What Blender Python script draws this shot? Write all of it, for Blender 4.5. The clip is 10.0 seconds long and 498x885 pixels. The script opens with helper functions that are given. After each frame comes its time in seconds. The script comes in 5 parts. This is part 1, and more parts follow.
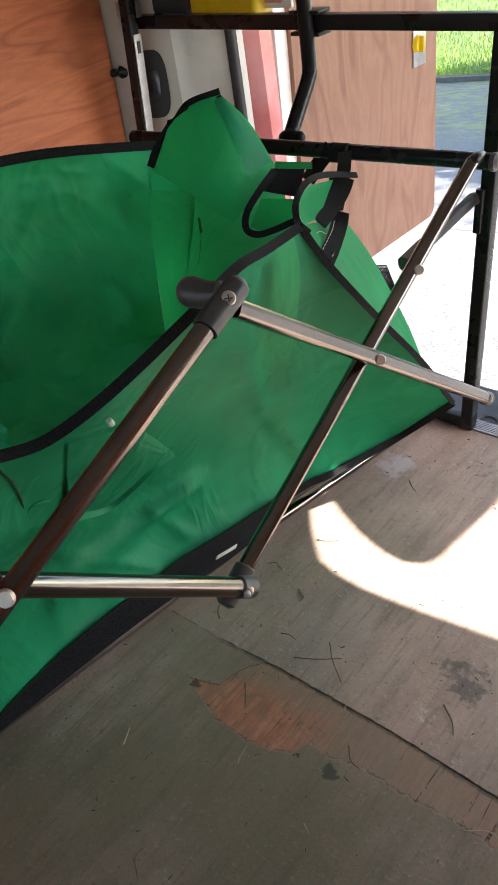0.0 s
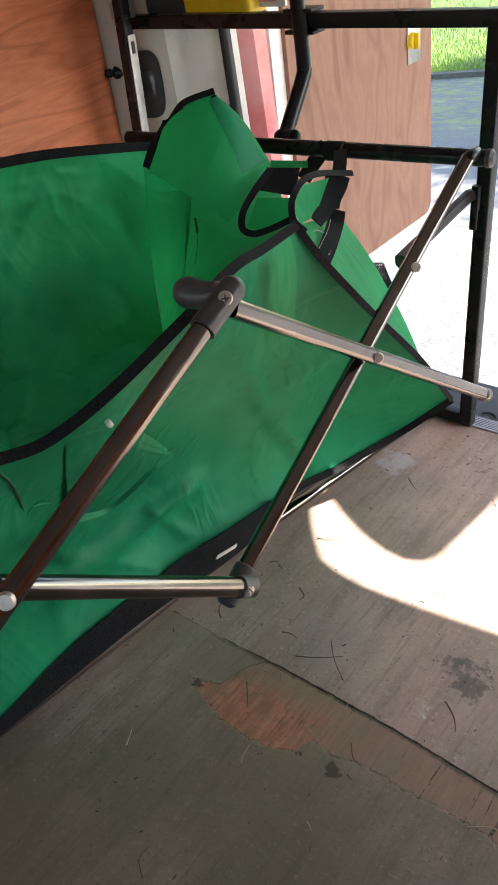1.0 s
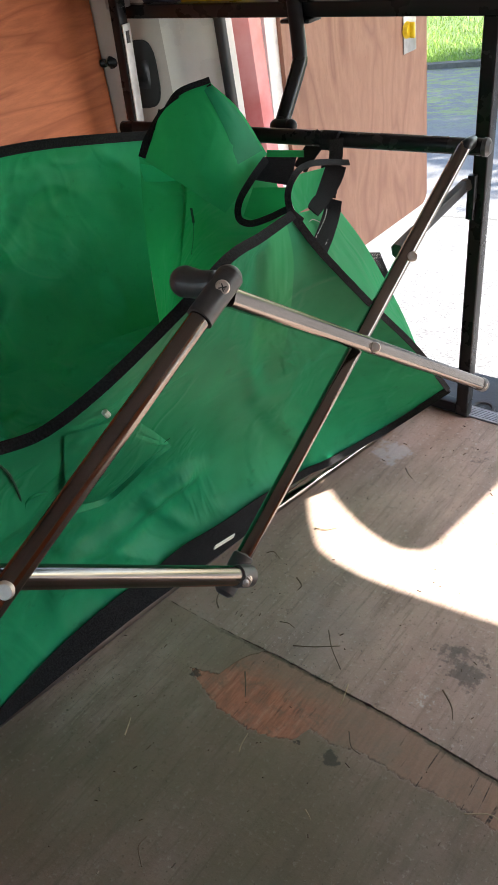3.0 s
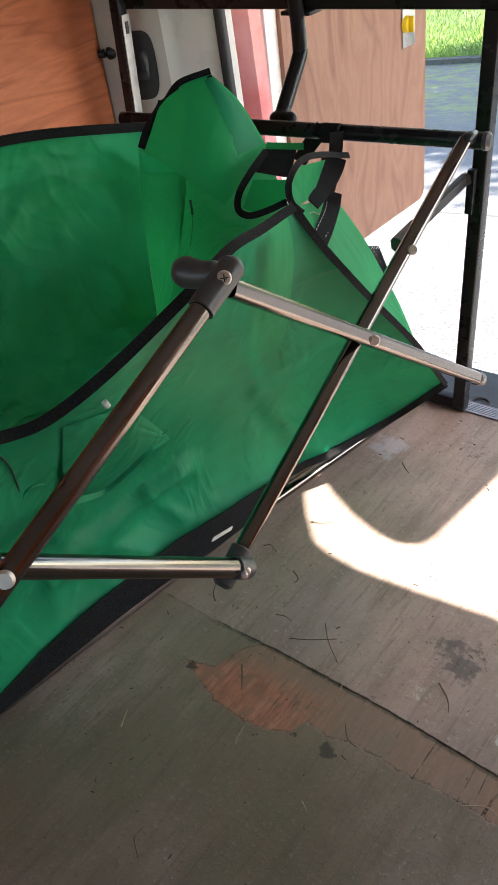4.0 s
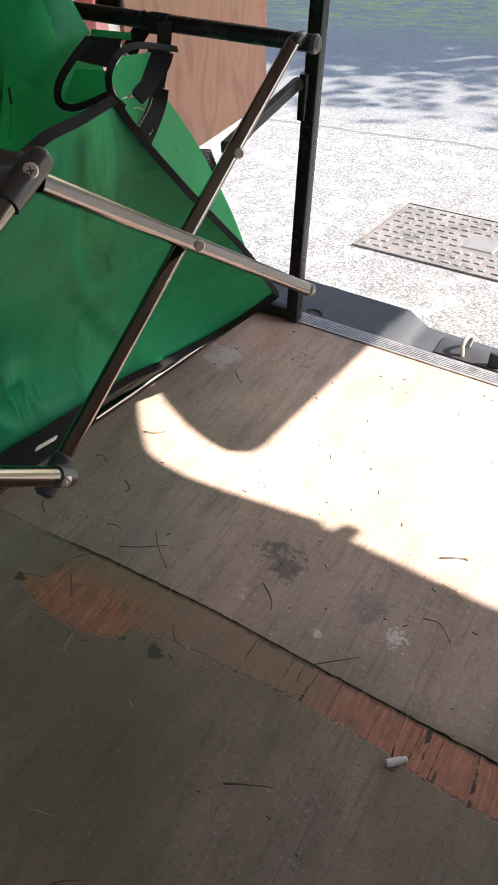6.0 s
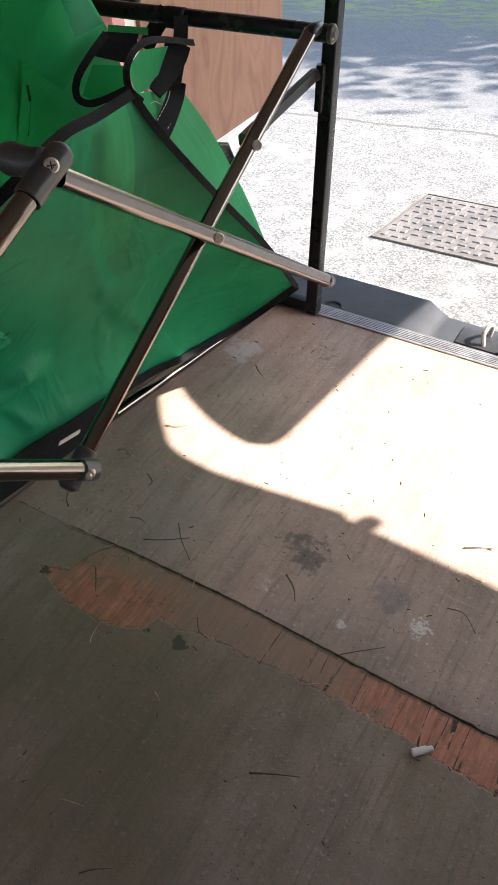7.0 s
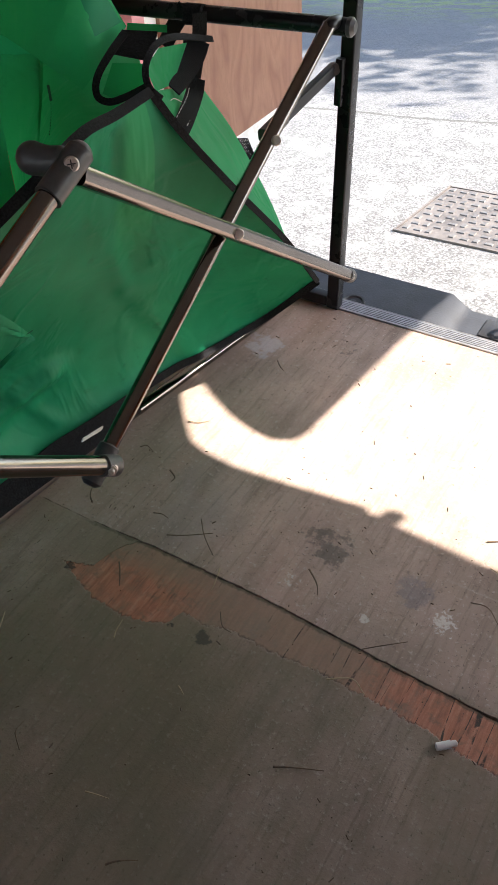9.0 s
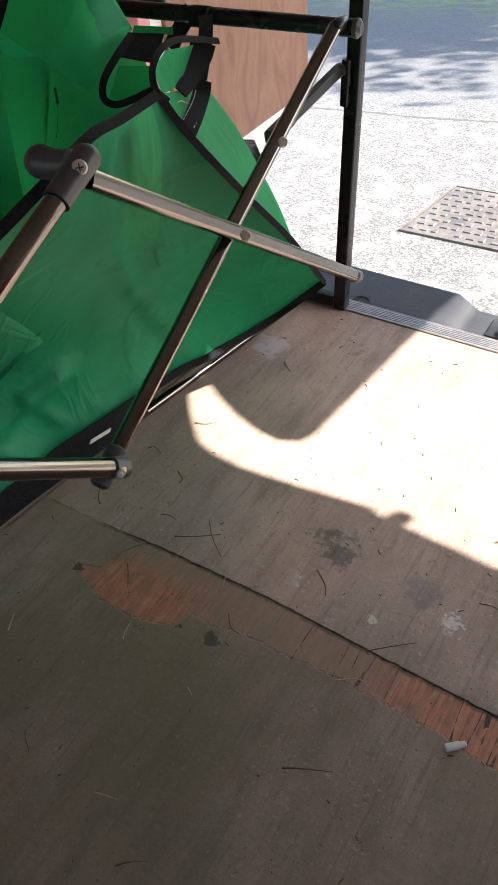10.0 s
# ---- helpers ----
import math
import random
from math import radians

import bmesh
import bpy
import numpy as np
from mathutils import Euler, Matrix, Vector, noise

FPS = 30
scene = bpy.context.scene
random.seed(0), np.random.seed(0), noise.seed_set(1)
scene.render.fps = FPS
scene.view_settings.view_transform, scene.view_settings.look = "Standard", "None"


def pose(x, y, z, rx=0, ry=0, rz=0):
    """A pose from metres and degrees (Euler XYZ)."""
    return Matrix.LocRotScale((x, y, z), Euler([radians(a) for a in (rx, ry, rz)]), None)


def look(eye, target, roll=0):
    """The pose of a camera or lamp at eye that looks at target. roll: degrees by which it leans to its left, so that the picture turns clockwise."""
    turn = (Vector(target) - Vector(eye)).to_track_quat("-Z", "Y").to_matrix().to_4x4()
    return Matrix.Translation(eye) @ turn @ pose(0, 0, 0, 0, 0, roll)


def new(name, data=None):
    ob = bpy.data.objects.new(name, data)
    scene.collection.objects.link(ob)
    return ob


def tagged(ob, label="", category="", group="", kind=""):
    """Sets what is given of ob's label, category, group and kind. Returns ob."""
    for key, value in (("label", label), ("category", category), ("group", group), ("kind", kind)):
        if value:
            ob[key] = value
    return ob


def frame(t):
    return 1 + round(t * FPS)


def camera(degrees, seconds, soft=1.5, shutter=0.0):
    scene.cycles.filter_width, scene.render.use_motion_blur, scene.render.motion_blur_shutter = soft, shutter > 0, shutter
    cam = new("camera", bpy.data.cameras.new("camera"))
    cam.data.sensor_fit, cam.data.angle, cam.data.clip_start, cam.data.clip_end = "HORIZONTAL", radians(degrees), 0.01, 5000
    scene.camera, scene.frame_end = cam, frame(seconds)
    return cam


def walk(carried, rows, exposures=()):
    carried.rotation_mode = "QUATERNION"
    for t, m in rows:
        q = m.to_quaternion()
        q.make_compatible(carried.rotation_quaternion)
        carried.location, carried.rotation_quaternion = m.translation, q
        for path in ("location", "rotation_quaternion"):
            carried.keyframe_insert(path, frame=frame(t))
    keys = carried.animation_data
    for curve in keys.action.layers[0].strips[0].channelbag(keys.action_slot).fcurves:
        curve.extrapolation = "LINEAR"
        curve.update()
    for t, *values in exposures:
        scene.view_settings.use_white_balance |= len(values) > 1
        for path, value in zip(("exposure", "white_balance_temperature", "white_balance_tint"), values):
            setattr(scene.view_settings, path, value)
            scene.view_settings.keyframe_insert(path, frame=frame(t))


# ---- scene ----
cam = camera(33.9, 10.0, 0.95)
PATH = [
    (0, (0.031, 0.099, 1.019), (-1.106, 1.275, -0.132), -8.3),
    (0.5, (0.034, 0.1, 1.019), (-1.101, 1.278, -0.132), -8.8),
    (1, (0.032, 0.1, 1.02), (-1.104, 1.275, -0.134), -9.0),
    (1.5, (0.033, 0.1, 1.019), (-1.097, 1.275, -0.139), -9.0),
    (2, (0.032, 0.098, 1.018), (-1.095, 1.273, -0.142), -9.0),
    (3.5, (0.032, 0.096, 1.018), (-1.089, 1.265, -0.154), -9.1),
    (4, (0.027, 0.091, 1.015), (-1.08, 1.266, -0.166), -8.4),
    (4.2, (0.039, 0.096, 1.016), (-1.013, 1.284, -0.202), -6.5),
    (4.3, (0.041, 0.099, 1.015), (-0.950, 1.304, -0.236), -5.0),
    (4.5, (0.071, 0.104, 1.007), (-0.735, 1.385, -0.3), -0.5),
    (4.7, (0.066, 0.103, 0.999), (-0.652, 1.407, -0.337), 2.1),
    (5, (0.055, 0.112, 1.011), (-0.659, 1.405, -0.337), 1.4),
    (6.5, (0.059, 0.106, 1.001), (-0.706, 1.35, -0.365), -1.5),
    (7, (0.059, 0.103, 1.002), (-0.724, 1.331, -0.369), -2.5),
    (7.5, (0.06, 0.102, 1.003), (-0.73, 1.318, -0.375), -2.8),
    (8, (0.062, 0.103, 1.003), (-0.744, 1.309, -0.374), -3.4),
    (8.5, (0.062, 0.1, 1.003), (-0.756, 1.3, -0.372), -3.9),
    (9, (0.063, 0.102, 1.003), (-0.766, 1.294, -0.372), -4.5),
    (9.5, (0.063, 0.101, 1.003), (-0.775, 1.289, -0.371), -4.9),
    (10, (0.061, 0.101, 1.005), (-0.781, 1.286, -0.369), -5.1),
]
EXPOSURES = [(0.0, 2.6, 6800, 11), (4.0, 2.6, 6800, 11), (4.6, 2.55, 6900, 12), (5.0, 2.05, 7050, 13), (6.5, 2.17, 6900, 12), (10.0, 2.17, 6900, 12)]
TREES = ((0.65, 9.0, 1), (3.95, 9.2, 2), (-6.05, 9.6, 3))
walk(cam, [(t, look(eye, target, roll)) for t, eye, target, roll in PATH], EXPOSURES)

SUN_WAY = Vector((-0.92, -0.43, -1.0)).normalized()

# ---- light ----
world = bpy.data.worlds.new("sky")
world.use_nodes = True
scene.world = world
wn = world.node_tree
sky = wn.nodes.new("ShaderNodeTexSky")
sky.sky_type = "NISHITA"
sky.sun_disc = False
sky.sun_elevation = math.asin(-SUN_WAY.z)
sky.sun_rotation = math.atan2(-SUN_WAY.x, -SUN_WAY.y)
wn.links.new(sky.outputs[0], wn.nodes["Background"].inputs[0])
wn.nodes["Background"].inputs[1].default_value = 0.15
sun = new("sun", bpy.data.lights.new("sun", "SUN"))
sun.data.energy, sun.data.angle, sun.data.color = 4.6, radians(0.53), (1.0, 0.965, 0.93)
sun.matrix_world = look((-4, 4, 8), Vector((-4, 4, 8)) + SUN_WAY)


# ---- materials ----
def mat(name, colour=(0.5, 0.5, 0.5), rough=0.5, metal=0.0):
    m = bpy.data.materials.new(name)
    m.use_nodes = True
    b = m.node_tree.nodes["Principled BSDF"]
    b.inputs["Base Color"].default_value = (*colour, 1)
    b.inputs["Roughness"].default_value = rough
    b.inputs["Metallic"].default_value = metal
    return m


def nd(m, kind, **values):
    n = m.node_tree.nodes.new("ShaderNode" + kind)
    for key, v in values.items():
        n.inputs[key].default_value = v
    return n


def ln(m, a, b):
    m.node_tree.links.new(a, b)


def bsdf(m):
    return m.node_tree.nodes["Principled BSDF"]


def coords(m, scale=(1, 1, 1), turn=(0, 0, 0)):
    """World coordinates (all meshes here are built in place), scaled."""
    g = nd(m, "NewGeometry")
    mp = nd(m, "Mapping")
    mp.inputs["Scale"].default_value = scale
    mp.inputs["Rotation"].default_value = turn
    ln(m, g.outputs["Position"], mp.inputs["Vector"])
    return mp.outputs[0]


def noise_tex(m, vec, scale, detail=4.0, rough=0.55, distort=0.0):
    n = nd(m, "TexNoise", Scale=scale, Detail=detail, Roughness=rough, Distortion=distort)
    ln(m, vec, n.inputs["Vector"])
    return n.outputs["Fac"]


def ramp(m, fac, *stops):
    r = nd(m, "ValToRGB")
    e = r.color_ramp.elements
    while len(e) < len(stops):
        e.new(0.5)
    for el, (p, c) in zip(e, stops):
        el.position = p
        el.color = (*c, 1) if len(c) == 3 else c
    ln(m, fac, r.inputs[0])
    return r.outputs[0]


def grey(v):
    return (v, v, v)


def mixc(m, fac, a, b, mode="MIX"):
    n = m.node_tree.nodes.new("ShaderNodeMix")
    n.data_type, n.blend_type = "RGBA", mode
    for s, v in ((n.inputs[0], fac), (n.inputs[6], a), (n.inputs[7], b)):
        if isinstance(v, (int, float)):
            s.default_value = v
        elif isinstance(v, tuple):
            s.default_value = (*v, 1)
        else:
            ln(m, v, s)
    return n.outputs[2]


def calc(m, op, a, b=0.0, c=0.0):
    n = m.node_tree.nodes.new("ShaderNodeMath")
    n.operation = op
    for s, v in zip(n.inputs, (a, b, c)):
        if isinstance(v, (int, float)):
            s.default_value = v
        else:
            ln(m, v, s)
    return n.outputs[0]


def sstep(m, v, lo, hi):
    n = nd(m, "MapRange")
    n.interpolation_type = "SMOOTHSTEP"
    n.inputs["From Min"].default_value = lo
    n.inputs["From Max"].default_value = hi
    ln(m, v, n.inputs["Value"])
    return n.outputs[0]


def bump(m, height, strength=0.3, dist=0.002):
    n = nd(m, "Bump", Strength=strength, Distance=dist)
    ln(m, height, n.inputs["Height"])
    ln(m, n.outputs[0], bsdf(m).inputs["Normal"])


def worn(name, colour, dark, rough, metal=0.0, scale=30.0, bumps=0.1, spread=0.5):
    """A plain surface with grain and stains at two scales."""
    m = mat(name, colour, rough, metal)
    v = coords(m)
    f = noise_tex(m, v, scale, 5)
    g = noise_tex(m, v, scale / 9, 3)
    s = calc(m, "MULTIPLY_ADD", f, 0.5, calc(m, "MULTIPLY", g, 0.5))
    ln(m, ramp(m, s, (0.5 - spread / 4, dark), (0.5 + spread / 4, colour)), bsdf(m).inputs["Base Color"])
    ln(m, ramp(m, f, (0.3, grey(max(rough - 0.1, 0.05))), (0.75, grey(min(rough + 0.12, 1)))), bsdf(m).inputs["Roughness"])
    bump(m, f, bumps, 0.001)
    return m


def plywood(name, light, mid, dark, axis_scale, rings=7.0, rough=0.6):
    """Rotary-cut veneer: long flame-shaped figure (contours of a stretched field) with fine pores along the grain."""
    m = mat(name, mid, rough)
    v = coords(m, axis_scale)
    field = noise_tex(m, v, 1.0, 2.5, 0.45, 0.4)
    band = calc(m, "PINGPONG", calc(m, "MULTIPLY", field, rings), 1.0)
    col = ramp(m, band, (0.0, dark), (0.22, mid), (0.6, light), (1.0, mid))
    fine = noise_tex(m, coords(m, tuple(a * 14 for a in axis_scale)), 1.0, 4, 0.6)
    col = mixc(m, calc(m, "MULTIPLY", sstep(m, fine, 0.42, 0.7), 0.4), col, dark)
    pores = noise_tex(m, coords(m, tuple(a * 70 for a in axis_scale)), 1.0, 3)
    col = mixc(m, calc(m, "MULTIPLY", sstep(m, pores, 0.55, 0.75), 0.3), col, tuple(c * 0.6 for c in dark))
    big = noise_tex(m, coords(m), 2.2, 4)
    col = mixc(m, calc(m, "MULTIPLY", sstep(m, big, 0.35, 0.7), 0.4), col, light)
    ln(m, col, bsdf(m).inputs["Base Color"])
    bump(m, pores, 0.12, 0.0008)
    return m


def fabric(name, colour, pale, through_light, doubled=None):
    m = mat(name, colour, 0.5)
    bsdf(m).inputs["Specular IOR Level"].default_value = 0.15
    v = coords(m)
    f = noise_tex(m, v, 5, 5, 0.6)
    fine = noise_tex(m, v, 300, 2)
    col = ramp(m, f, (0.35, colour), (0.7, pale))
    dirt = noise_tex(m, v, 34, 6, 0.7)
    col = mixc(m, calc(m, "MULTIPLY", sstep(m, dirt, 0.58, 0.74), 0.4), col, tuple(c * 0.45 for c in colour))
    if doubled:
        geo = nd(m, "NewGeometry")
        sep = nd(m, "SeparateXYZ")
        ln(m, geo.outputs["Position"], sep.inputs[0])
        # a second layer of cloth down from the peak
        yy, zz = sep.outputs[1], sep.outputs[2]
        lo = calc(m, "MULTIPLY_ADD", zz, LAYER[0], LAYER[1])
        hi = calc(m, "MULTIPLY_ADD", zz, LAYER[2], LAYER[3])
        k = calc(m, "MULTIPLY", sstep(m, calc(m, "SUBTRACT", yy, lo), 0.0, 0.02), sstep(m, calc(m, "SUBTRACT", hi, yy), 0.0, 0.003))
        k = calc(m, "MULTIPLY", k, sstep(m, zz, 0.32, 0.5))
        col = mixc(m, calc(m, "MULTIPLY", k, 0.6), col, (0.03, 0.34, 0.12))
    ln(m, col, bsdf(m).inputs["Base Color"])
    crease = calc(m, "ABSOLUTE", calc(m, "SUBTRACT", noise_tex(m, coords(m, (1, 0.7, 0.5)), 9, 3, 0.5, 0.8), 0.5))
    h = calc(m, "MULTIPLY_ADD", fine, 0.06, calc(m, "SUBTRACT", 0.3, sstep(m, crease, 0.0, 0.09)))
    bump(m, h, 0.26, 0.006)
    t = nd(m, "BsdfTranslucent")
    ln(m, mixc(m, 0.6, col, (pale[0] * 1.3, pale[1] * 1.7, pale[2])), t.inputs["Color"])
    x = nd(m, "MixShader")
    x.inputs[0].default_value = through_light
    out = m.node_tree.nodes["Material Output"]
    ln(m, bsdf(m).outputs[0], x.inputs[1])
    ln(m, t.outputs[0], x.inputs[2])
    ln(m, x.outputs[0], out.inputs["Surface"])
    return m


LAYER = (-0.224, 0.964, -0.26, 1.0455)


def webbing(name, colour):
    m = mat(name, colour, 0.85)
    v = coords(m)
    f = noise_tex(m, v, 420, 2)
    ln(m, ramp(m, f, (0.35, tuple(c * 0.5 for c in colour)), (0.7, tuple(c * 1.8 for c in colour))), bsdf(m).inputs["Base Color"])
    bump(m, f, 0.5, 0.002)
    bsdf(m).inputs["Specular IOR Level"].default_value = 0.12
    return m


def floor_board():
    """Dirty plywood deck: grey-brown film, long scratches, a strip of torn raw veneer, tar and paint spots."""
    m = mat("floor_plywood", (0.2, 0.15, 0.11), 0.6)
    geo = nd(m, "NewGeometry")
    sep = nd(m, "SeparateXYZ")
    ln(m, geo.outputs["Position"], sep.inputs[0])
    X, Y = sep.outputs[0], sep.outputs[1]
    v = coords(m)
    streak = noise_tex(m, coords(m, (1, 0.16, 1), (0, 0, radians(8))), 26, 5, 0.6)
    blotch = noise_tex(m, v, 3.2, 5, 0.6)
    grit = noise_tex(m, v, 130, 3, 0.7)
    col = ramp(m, blotch, (0.3, (0.22, 0.165, 0.13)), (0.5, (0.375, 0.275, 0.225)), (0.7, (0.54, 0.39, 0.325)))
    col = mixc(m, calc(m, "MULTIPLY", sstep(m, streak, 0.45, 0.7), 0.35), col, (0.115, 0.09, 0.07))
    hair = noise_tex(m, coords(m, (1, 0.07, 1), (0, 0, radians(11))), 150, 4, 0.65)
    col = mixc(m, calc(m, "MULTIPLY", sstep(m, hair, 0.5, 0.68), 0.4), col, (0.1, 0.078, 0.058))
    col = mixc(m, calc(m, "MULTIPLY", sstep(m, calc(m, "SUBTRACT", 1.0, hair), 0.58, 0.75), 0.3), col, (0.4, 0.32, 0.26))
    scr = noise_tex(m, coords(m, (0.05, 1, 1), (0, 0, radians(-24))), 120, 3, 0.5)
    col = mixc(m, calc(m, "MULTIPLY", sstep(m, scr, 0.66, 0.74), 0.3), col, (0.45, 0.4, 0.35))
    pink = noise_tex(m, coords(m, (1, 0.35, 1)), 7, 4)
    col = mixc(m, calc(m, "MULTIPLY", sstep(m, pink, 0.5, 0.75), 0.5), col, (0.45, 0.28, 0.22))
    col = mixc(m, calc(m, "MULTIPLY", sstep(m, grit, 0.57, 0.68), 0.8), col, (0.5, 0.43, 0.37))
    soot = noise_tex(m, v, 75, 6, 0.8)
    col = mixc(m, calc(m, "MULTIPLY", sstep(m, soot, 0.54, 0.68), 0.55), col, (0.085, 0.066, 0.052))
    cool = noise_tex(m, coords(m, (1, 0.5, 1)), 4.3, 4)
    col = mixc(m, calc(m, "MULTIPLY", sstep(m, cool, 0.55, 0.72), 0.4), col, (0.25, 0.24, 0.25))
    mote = noise_tex(m, v, 210, 2, 0.5)
    col = mixc(m, calc(m, "MULTIPLY", sstep(m, mote, 0.66, 0.72), 0.75), col, (0.045, 0.035, 0.028))
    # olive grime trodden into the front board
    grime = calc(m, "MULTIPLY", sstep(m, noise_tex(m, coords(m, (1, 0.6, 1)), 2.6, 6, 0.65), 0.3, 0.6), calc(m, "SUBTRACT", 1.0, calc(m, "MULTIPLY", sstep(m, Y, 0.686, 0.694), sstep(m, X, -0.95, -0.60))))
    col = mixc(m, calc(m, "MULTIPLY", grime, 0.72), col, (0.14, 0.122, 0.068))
    # torn veneer along the joint
    jag2 = noise_tex(m, v, 52, 5, 0.75)
    comb = noise_tex(m, coords(m, (1, 0.1, 1)), 170, 2, 0.5)
    along = calc(m, "MULTIPLY_ADD", X, 1 / 0.9, 0.75 / 0.9)

    def profile(points):
        return ramp(m, along, *[((x + 0.75) / 0.9, grey(d)) for x, d in points])

    meet = profile([(-0.685, 0.690), (-0.55, 0.697), (-0.34, 0.697), (-0.16, 0.688), (0.034, 0.681), (0.15, 0.677)])
    lower = profile([(-0.665, 0.085), (-0.62, 0.108), (-0.572, 0.126), (-0.516, 0.130), (-0.478, 0.124), (-0.445, 0.108), (-0.438, 0.08), (-0.403, 0.086), (-0.362, 0.075),
                     (-0.28, 0.071), (-0.2, 0.063), (-0.05, 0.063), (-0.009, 0.07), (0.057, 0.072)])
    upper = profile([(-0.66, 0.088), (-0.61, 0.075), (-0.603, 0.045), (-0.594, 0.022), (-0.575, 0.001), (-0.56, 0.0)])
    away = calc(m, "SUBTRACT", meet, Y)
    rag = calc(m, "MULTIPLY_ADD", calc(m, "SUBTRACT", jag2, 0.5), 0.016, calc(m, "MULTIPLY", calc(m, "SUBTRACT", comb, 0.5), 0.012))
    inset = calc(m, "ADD", calc(m, "SUBTRACT", lower, away), rag)
    t1 = calc(m, "MULTIPLY", sstep(m, inset, 0.0, 0.0025), sstep(m, calc(m, "ADD", calc(m, "SUBTRACT", away, upper), calc(m, "MULTIPLY", rag, 0.7)), 0.0, 0.003))
    t1 = calc(m, "MULTIPLY", t1, sstep(m, calc(m, "MULTIPLY_ADD", rag, 2.0, X), -0.663, -0.655))
    raw = ramp(m, noise_tex(m, coords(m, (1, 0.12, 1), (0, 0, radians(6))), 130, 5, 0.65), (0.32, (0.27, 0.105, 0.062)), (0.5, (0.47, 0.18, 0.105)), (0.7, (0.58, 0.28, 0.18)))
    raw = mixc(m, calc(m, "MULTIPLY", sstep(m, noise_tex(m, v, 8, 6, 0.7), 0.5, 0.64), 0.8), raw, (0.22, 0.155, 0.11))
    raw = mixc(m, calc(m, "MULTIPLY", sstep(m, noise_tex(m, v, 45, 6, 0.75), 0.5, 0.66), 0.6), raw, (0.17, 0.12, 0.085))
    drift = calc(m, "MULTIPLY_ADD", jag2, 0.06, X)
    dull = calc(m, "MULTIPLY", sstep(m, drift, -0.45, -0.36), calc(m, "SUBTRACT", 1.0, sstep(m, drift, -0.17, -0.06)))
    near_joint = calc(m, "SUBTRACT", 1.0, sstep(m, calc(m, "MULTIPLY_ADD", jag2, 0.05, away), 0.045, 0.095))
    west = calc(m, "SUBTRACT", 1.0, sstep(m, drift, -0.30, -0.12))
    dull = calc(m, "MAXIMUM", dull, calc(m, "MULTIPLY", near_joint, west))
    raw = mixc(m, calc(m, "MULTIPLY", dull, 0.72), raw, (0.24, 0.195, 0.14))
    col = mixc(m, calc(m, "MULTIPLY", t1, 0.88), col, raw)
    split = noise_tex(m, coords(m, (1, 0.12, 1), (0, 0, radians(-4))), 85, 4, 0.6)
    col = mixc(m, calc(m, "MULTIPLY", calc(m, "MULTIPLY", t1, sstep(m, split, 0.63, 0.67)), 0.45), col, (0.07, 0.045, 0.032))
    edge = calc(m, "MULTIPLY", t1, calc(m, "SUBTRACT", 1.0, sstep(m, inset, 0.002, 0.006)))
    col = mixc(m, calc(m, "MULTIPLY", edge, calc(m, "MULTIPLY", sstep(m, jag2, 0.42, 0.6), 0.75)), col, (0.05, 0.036, 0.028))
    lip = calc(m, "MULTIPLY", calc(m, "SUBTRACT", 1.0, t1), sstep(m, inset, -0.0035, -0.001))
    col = mixc(m, calc(m, "MULTIPLY", lip, 0.14), col, (0.42, 0.33, 0.25))
    # black splits across the torn strip
    cut = noise_tex(m, coords(m, (1, 0.06, 1), (0, 0, radians(3))), 30, 2, 0.4, 0.3)
    thin = calc(m, "SUBTRACT", 1.0, sstep(m, calc(m, "ABSOLUTE", calc(m, "SUBTRACT", cut, 0.5)), 0.004, 0.012))
    thin = calc(m, "MULTIPLY", thin, calc(m, "MULTIPLY", t1, sstep(m, drift, -0.27, -0.24)))
    col = mixc(m, calc(m, "MULTIPLY", thin, sstep(m, jag2, 0.4, 0.55)), col, (0.04, 0.028, 0.02))
    # dirt packed along the joint
    pack = calc(m, "SUBTRACT", 1.0, sstep(m, calc(m, "MULTIPLY_ADD", jag2, 0.018, calc(m, "ABSOLUTE", calc(m, "ADD", away, -0.004))), 0.009, 0.014))
    pack = calc(m, "MULTIPLY", pack, sstep(m, X, -0.70, -0.64))
    col = mixc(m, calc(m, "MULTIPLY", pack, 0.75), col, (0.06, 0.052, 0.03))

    def spot(x, y, r, colour, strength, size=60.0, cut=0.45):
        d = nd(m, "VectorMath")
        d.operation = "DISTANCE"
        ln(m, geo.outputs["Position"], d.inputs[0])
        d.inputs[1].default_value = (x, y, 0)
        near = calc(m, "SUBTRACT", 1.0, sstep(m, d.outputs["Value"], r * 0.1, r))
        rag = calc(m, "MULTIPLY_ADD", noise_tex(m, v, size, 6, 0.7), 2.6, calc(m, "SUBTRACT", near, 1.3))
        k = sstep(m, rag, cut, cut + 0.3)
        return mixc(m, calc(m, "MULTIPLY", k, strength), col, colour)

    for x, y, r, c, st, size, cut in SPOTS:
        col = spot(x, y, r, c, st, size, cut)
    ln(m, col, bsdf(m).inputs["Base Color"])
    ln(m, ramp(m, streak, (0.3, grey(0.48)), (0.7, grey(0.68))), bsdf(m).inputs["Roughness"])
    h = calc(m, "SUBTRACT", calc(m, "MULTIPLY_ADD", grit, 0.25, calc(m, "MULTIPLY", streak, 0.5)), calc(m, "MULTIPLY", t1, 1.6))
    bump(m, h, 1.0, 0.0025)
    return m


